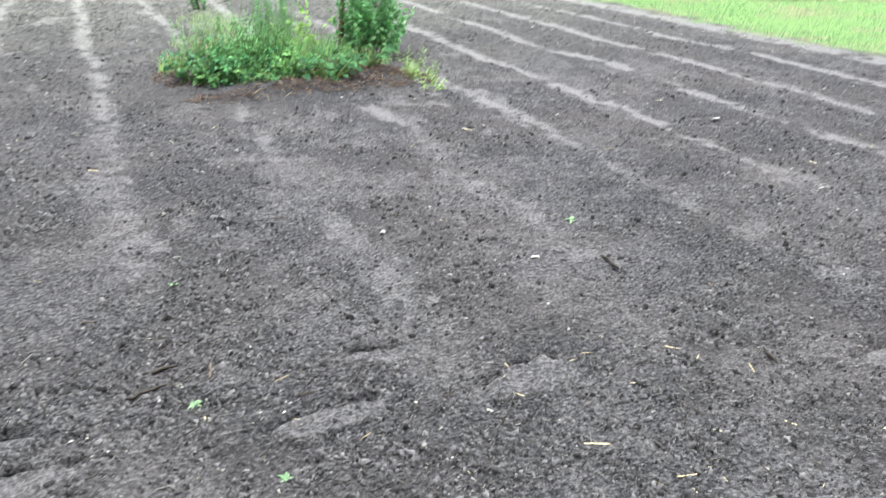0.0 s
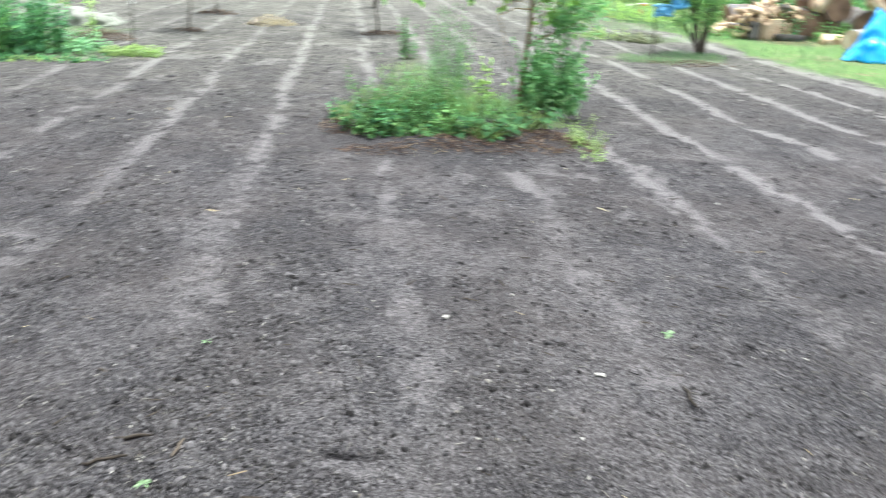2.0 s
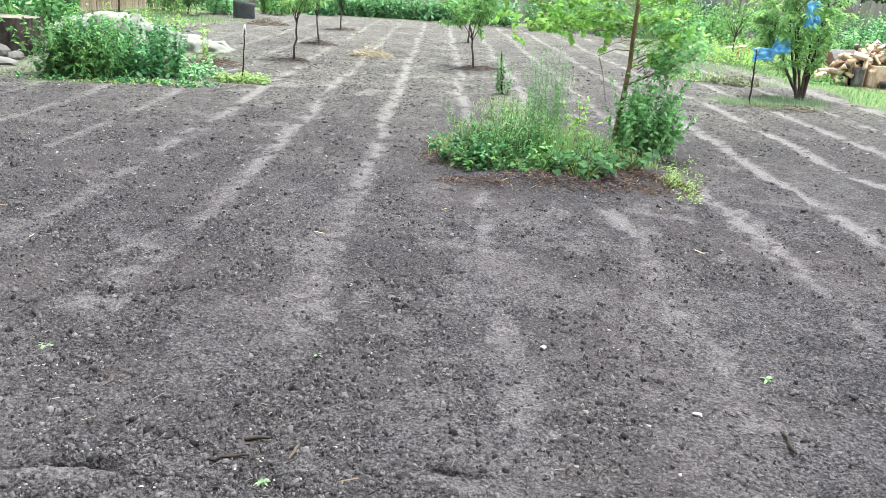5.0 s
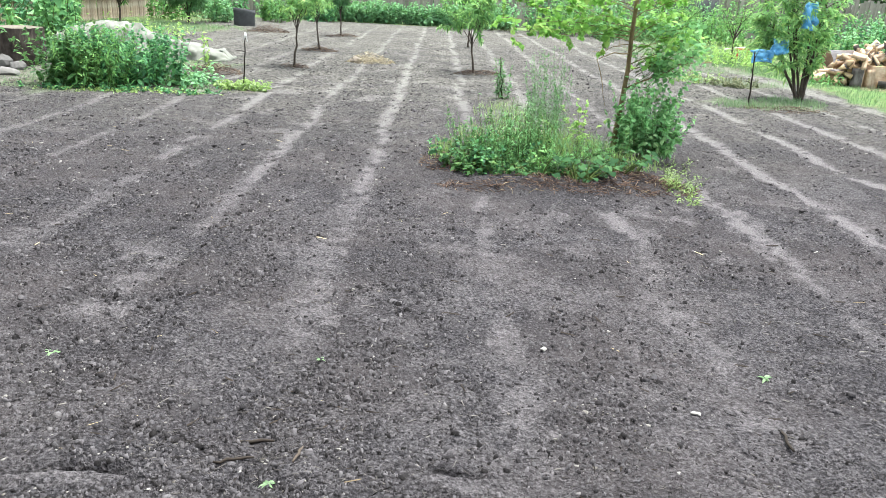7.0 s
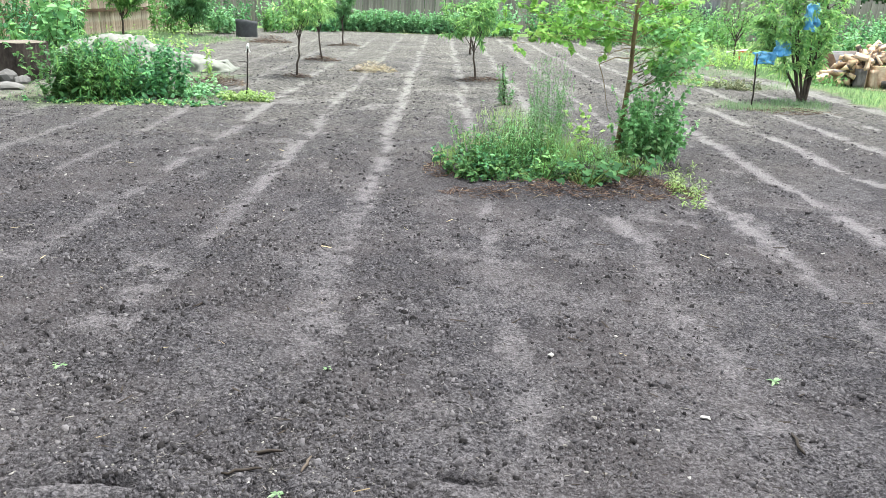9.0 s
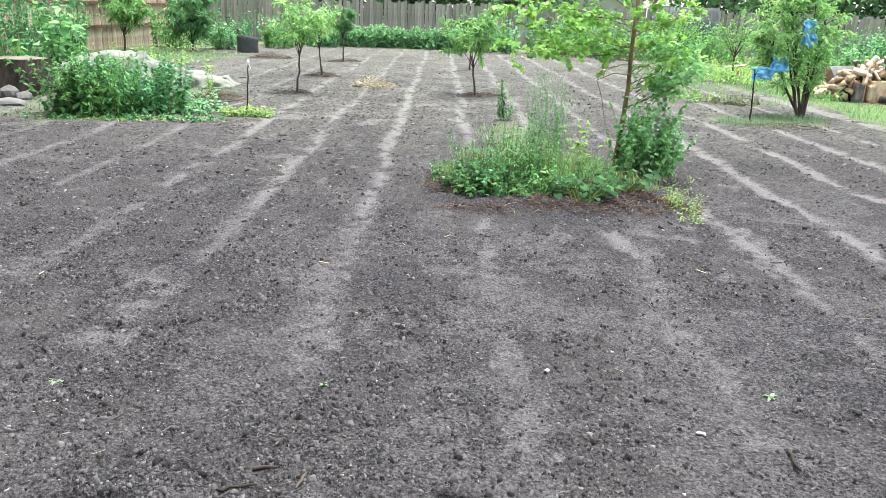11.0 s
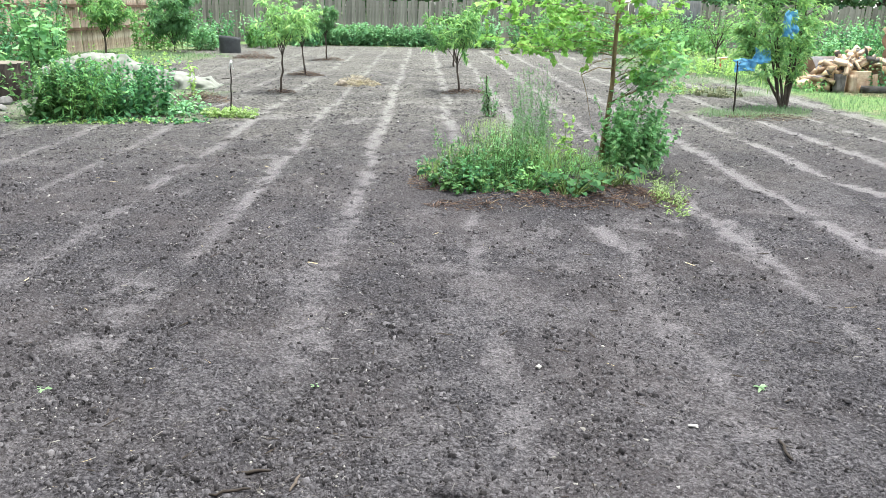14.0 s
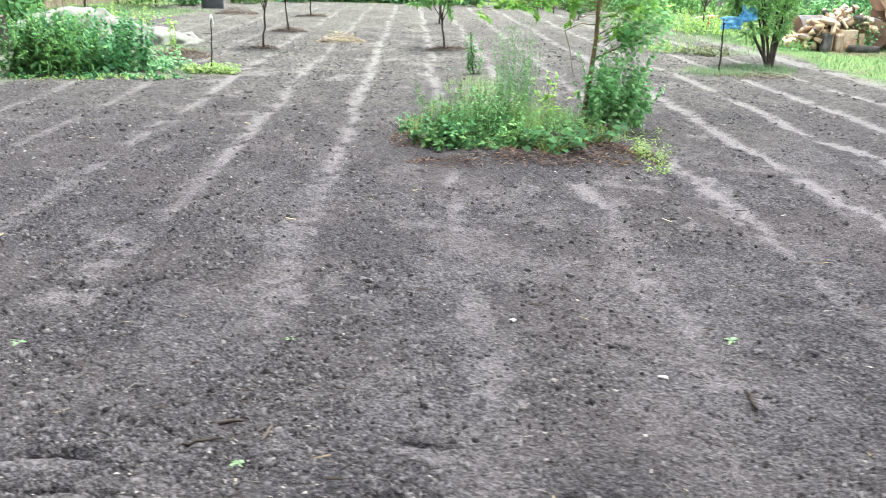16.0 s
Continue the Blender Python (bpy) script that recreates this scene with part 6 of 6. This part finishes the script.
# red stand with a white pipe on the far lawn
st = thing("red_stand", "low red stand holding a white pipe", "stand", "", (8.35, 20.9, gz(8.35, 20.9)), 10)
for sx in (-0.14, 0.14):
    bm = rough_box(0.04, 0.04, 0.22, None, 0, 0.006)
    bmesh.ops.translate(bm, verts=bm.verts, vec=(sx, 0, 0))
    part("leg", bm, M_RED, st)
bm = rough_box(0.36, 0.05, 0.05, None, 0, 0.006)
bmesh.ops.translate(bm, verts=bm.verts, vec=(0, 0, 0.22))
part("crossbar", bm, M_RED, st)
g = Geo()
tube(g, np.array([(-0.5, 0.04, 0.22), (-0.2, 0.04, 0.26), (0.1, 0.04, 0.285)]), [0.022, 0.022, 0.022], 10)
part("pipe", g, M_WHITE, st, "white pipe")

# unseen wall, added to block sky light and darken the near soil
bm = rough_box(17.0, 0.3, 7.5)
bmesh.ops.translate(bm, verts=bm.verts, vec=(-7.2, -1.2, 0))
tagged(part("wall_house", bm, M_SHADEWALL), "plain dark wall, unseen, added to shade the near soil", "wall", kind="structure")

# ---- behind the fence: dark trees and a pale house ----


def big_tree(at, h, r, seed, label="tall dark broad-leaved tree behind the fence"):
    rng = np.random.default_rng(seed)
    ob = thing("tree", label, "tree", "trees behind the fence", (at[0], at[1], 0))
    wood, cr = Geo(), Geo()
    tube(wood, bend((0, 0, 0), (0.2 * rng.normal(), 0.2 * rng.normal(), h * 0.75), 0, 8, rng, 0.06), np.linspace(0.2, 0.05, 8), 8)
    for k in range(64):
        z = h * (0.10 + 0.86 * rng.random())
        rr = r * math.sqrt(max(0.08, 1 - ((z / h - 0.5) / 0.55) ** 2)) * (0.4 + 0.6 * rng.random())
        a = rng.random() * 6.283
        c = np.array([rr * np.cos(a), rr * np.sin(a), z])
        tube(wood, bend((0, 0, z * 0.7), c, 0.1, 4), [0.05, 0.035, 0.02, 0.01], 4, False)
        m = 36
        p = c + rng.normal(size=(m, 3)) * r * 0.22
        L = 0.2 + 0.12 * rng.random(m)
        leaves(cr, p, outward(rng, m, 0.0), outward(rng, m, 0.8), L, L * 0.6, 0.3, "ovate")
    part("trunk", wood, M_BARK, ob, "", True)
    part("crown", cr, G_FAR, ob)


for i, (tx, ty, h, r) in enumerate([(-12, 38, 7, 2.6), (-7.5, 40, 8, 2.8), (-3, 38.5, 6, 2.4), (1.5, 39, 7, 2.6), (5, 41, 7.5, 2.4), (15, 41, 8, 2.8), (19.5, 39, 7, 2.6), (24, 40, 8, 3), (28.5, 38, 7, 2.8), (-13.5, 30, 6, 2.4), (-14, 22, 6, 2.2), (12.5, 38, 6.5, 2.6), (17.2, 37.5, 6, 2.4), (21.8, 38, 6, 2.4), (26.2, 38, 6, 2.6), (-5.2, 37.5, 5.5, 2.2), (-9.8, 37, 5.5, 2.2), (-0.6, 38, 5.5, 2.2), (3.4, 37.5, 5, 2.0), (32, 34, 7, 3.0), (34, 27, 7, 3)]):
    big_tree((tx, ty), h, r, 200 + i)

house = thing("house", "pale plastered house with a grey roof behind the fence", "house", "", (8.6, 46, 0), 4)
bm = rough_box(4.4, 6.0, 2.9)
part("wall", bm, M_WALL, house)
bm = bmesh.new()
vs = [bm.verts.new(c) for c in ((-2.6, -3.4, 2.85), (2.6, -3.4, 2.85), (2.6, 3.4, 2.85), (-2.6, 3.4, 2.85), (-2.6, 0, 4.9), (2.6, 0, 4.9))]
for f in ((0, 1, 5, 4), (2, 3, 4, 5), (0, 4, 3), (1, 2, 5), (0, 3, 2, 1)):
    bm.faces.new([vs[i] for i in f])
part("roof", bm, M_ROOF, house)

# ---- small things on the soil ----


def sprout(at, size, seed, mat=G_GRASS, label="small green weed sprout in the soil"):
    rng = np.random.default_rng(seed)
    m = 9
    a = np.arange(m) * 2.4 + rng.random(m)
    d = np.stack([np.cos(a), np.sin(a), 0.35 + 0.5 * rng.random(m)], -1)
    L = size * (0.6 + 0.6 * rng.random(m))
    g = leaves(Geo(), np.zeros((m, 3)), d, np.array([0, 0, 1.0]) + 0.1 * rng.normal(size=(m, 3)), L, L * 0.4, 0.4, "lance")
    ob = thing("sprout", label, "weed", "weed sprouts", (at[0], at[1], gz(*at)))
    part("foliage", g, mat, ob)


for i, (sx, sy, s) in enumerate([(1.833, 2.747, 0.034), (-0.925, 2.733, 0.036), (0.06, 1.96, 0.028), (0.22, 1.53, 0.025), (0.10, 2.75, 0.022)]):
    sprout((sx, sy), s, i)


def stick(at, turn, length, r, seed, mat=M_STICK, label="dark dead stick lying on the soil"):
    rng = np.random.default_rng(seed)
    t = np.linspace(-0.5, 0.5, 7) * length
    p = np.stack([t, 0.02 * length * rng.normal(size=7), r * 0.8 + 0.25 * r * rng.normal(size=7)], -1)
    g = Geo()
    tube(g, p, r * np.array([0.6, 0.9, 1, 1, 1, 0.85, 0.5]), 6)
    ob = part("stick", g, mat)
    ob.matrix_basis = pose(at[0], at[1], gz(*at) + 0.004, 0, 0, turn)
    return tagged(ob, label, "stick", "sticks on the soil")


stick((0.127, 2.09), 80, 0.09, 0.005, 1, M_BARK, "pale flat splinter of wood on the soil")
stick((-0.03, 2.16), 8, 0.14, 0.006, 2)
stick((-0.06, 2.05), 20, 0.12, 0.005, 3)
stick((1.73, 2.30), 85, 0.13, 0.006, 4)
stick((1.78, 1.5), 70, 0.10, 0.005, 5)


def scrap_of(at, size, seed, label="small white scrap lying on the soil"):
    rng = np.random.default_rng(seed)
    bm = rough_box(size, size * 0.55, 0.008, rng, 0.003, 0.002)
    ob = part("white_scrap", bm, M_SCRAP)
    ob.matrix_basis = pose(at[0], at[1], gz(*at) + 0.004, 6, 4, rng.random() * 180)
    return tagged(ob, label, "scrap")


scrap_of((3.724, 3.916), 0.055, 1)
scrap_of((0.985, 2.91), 0.03, 2)
scrap_of((1.465, 2.441), 0.03, 3)
scrap_of((6.337, 5.629), 0.07, 4)

# ---- the maple's leaves, one by one ----
leaf_mesh = leaves(Geo(), np.zeros((1, 3)), np.array([[1.0, 0, 0]]), np.array([[0, 0, 1.0]]), 1.0, 0.92, 0.28, "maple", 0.10).mesh("leaf")
leaf_mesh.materials.append(G_MAPLE)
rng = np.random.default_rng(60)
order = np.argsort(MAPLE_P[:, 2])
few, rest = order[:300], order[300:]
for i in few:
    d = Vector(MAPLE_D[i]).normalized()
    up = Vector((0.4 * rng.normal(), 0.4 * rng.normal() - 0.2, 1))
    side = up.cross(d).normalized()
    m = Matrix((d, side, d.cross(side))).transposed().to_4x4()
    o = part("leaf", leaf_mesh, None, maple)
    o.matrix_basis = Matrix.Translation(MAPLE_P[i]) @ m @ Matrix.Scale(float(MAPLE_S[i]), 4)
g = leaves(Geo(), MAPLE_P[rest], MAPLE_D[rest], np.array([0, -0.2, 1.0]) + 0.4 * rng.normal(size=(len(rest), 3)), MAPLE_S[rest], MAPLE_S[rest] * 0.92, 0.28, "maple", 0.10)
tagged(part("foliage", g, G_MAPLE_MANY, maple), kind="stuff")
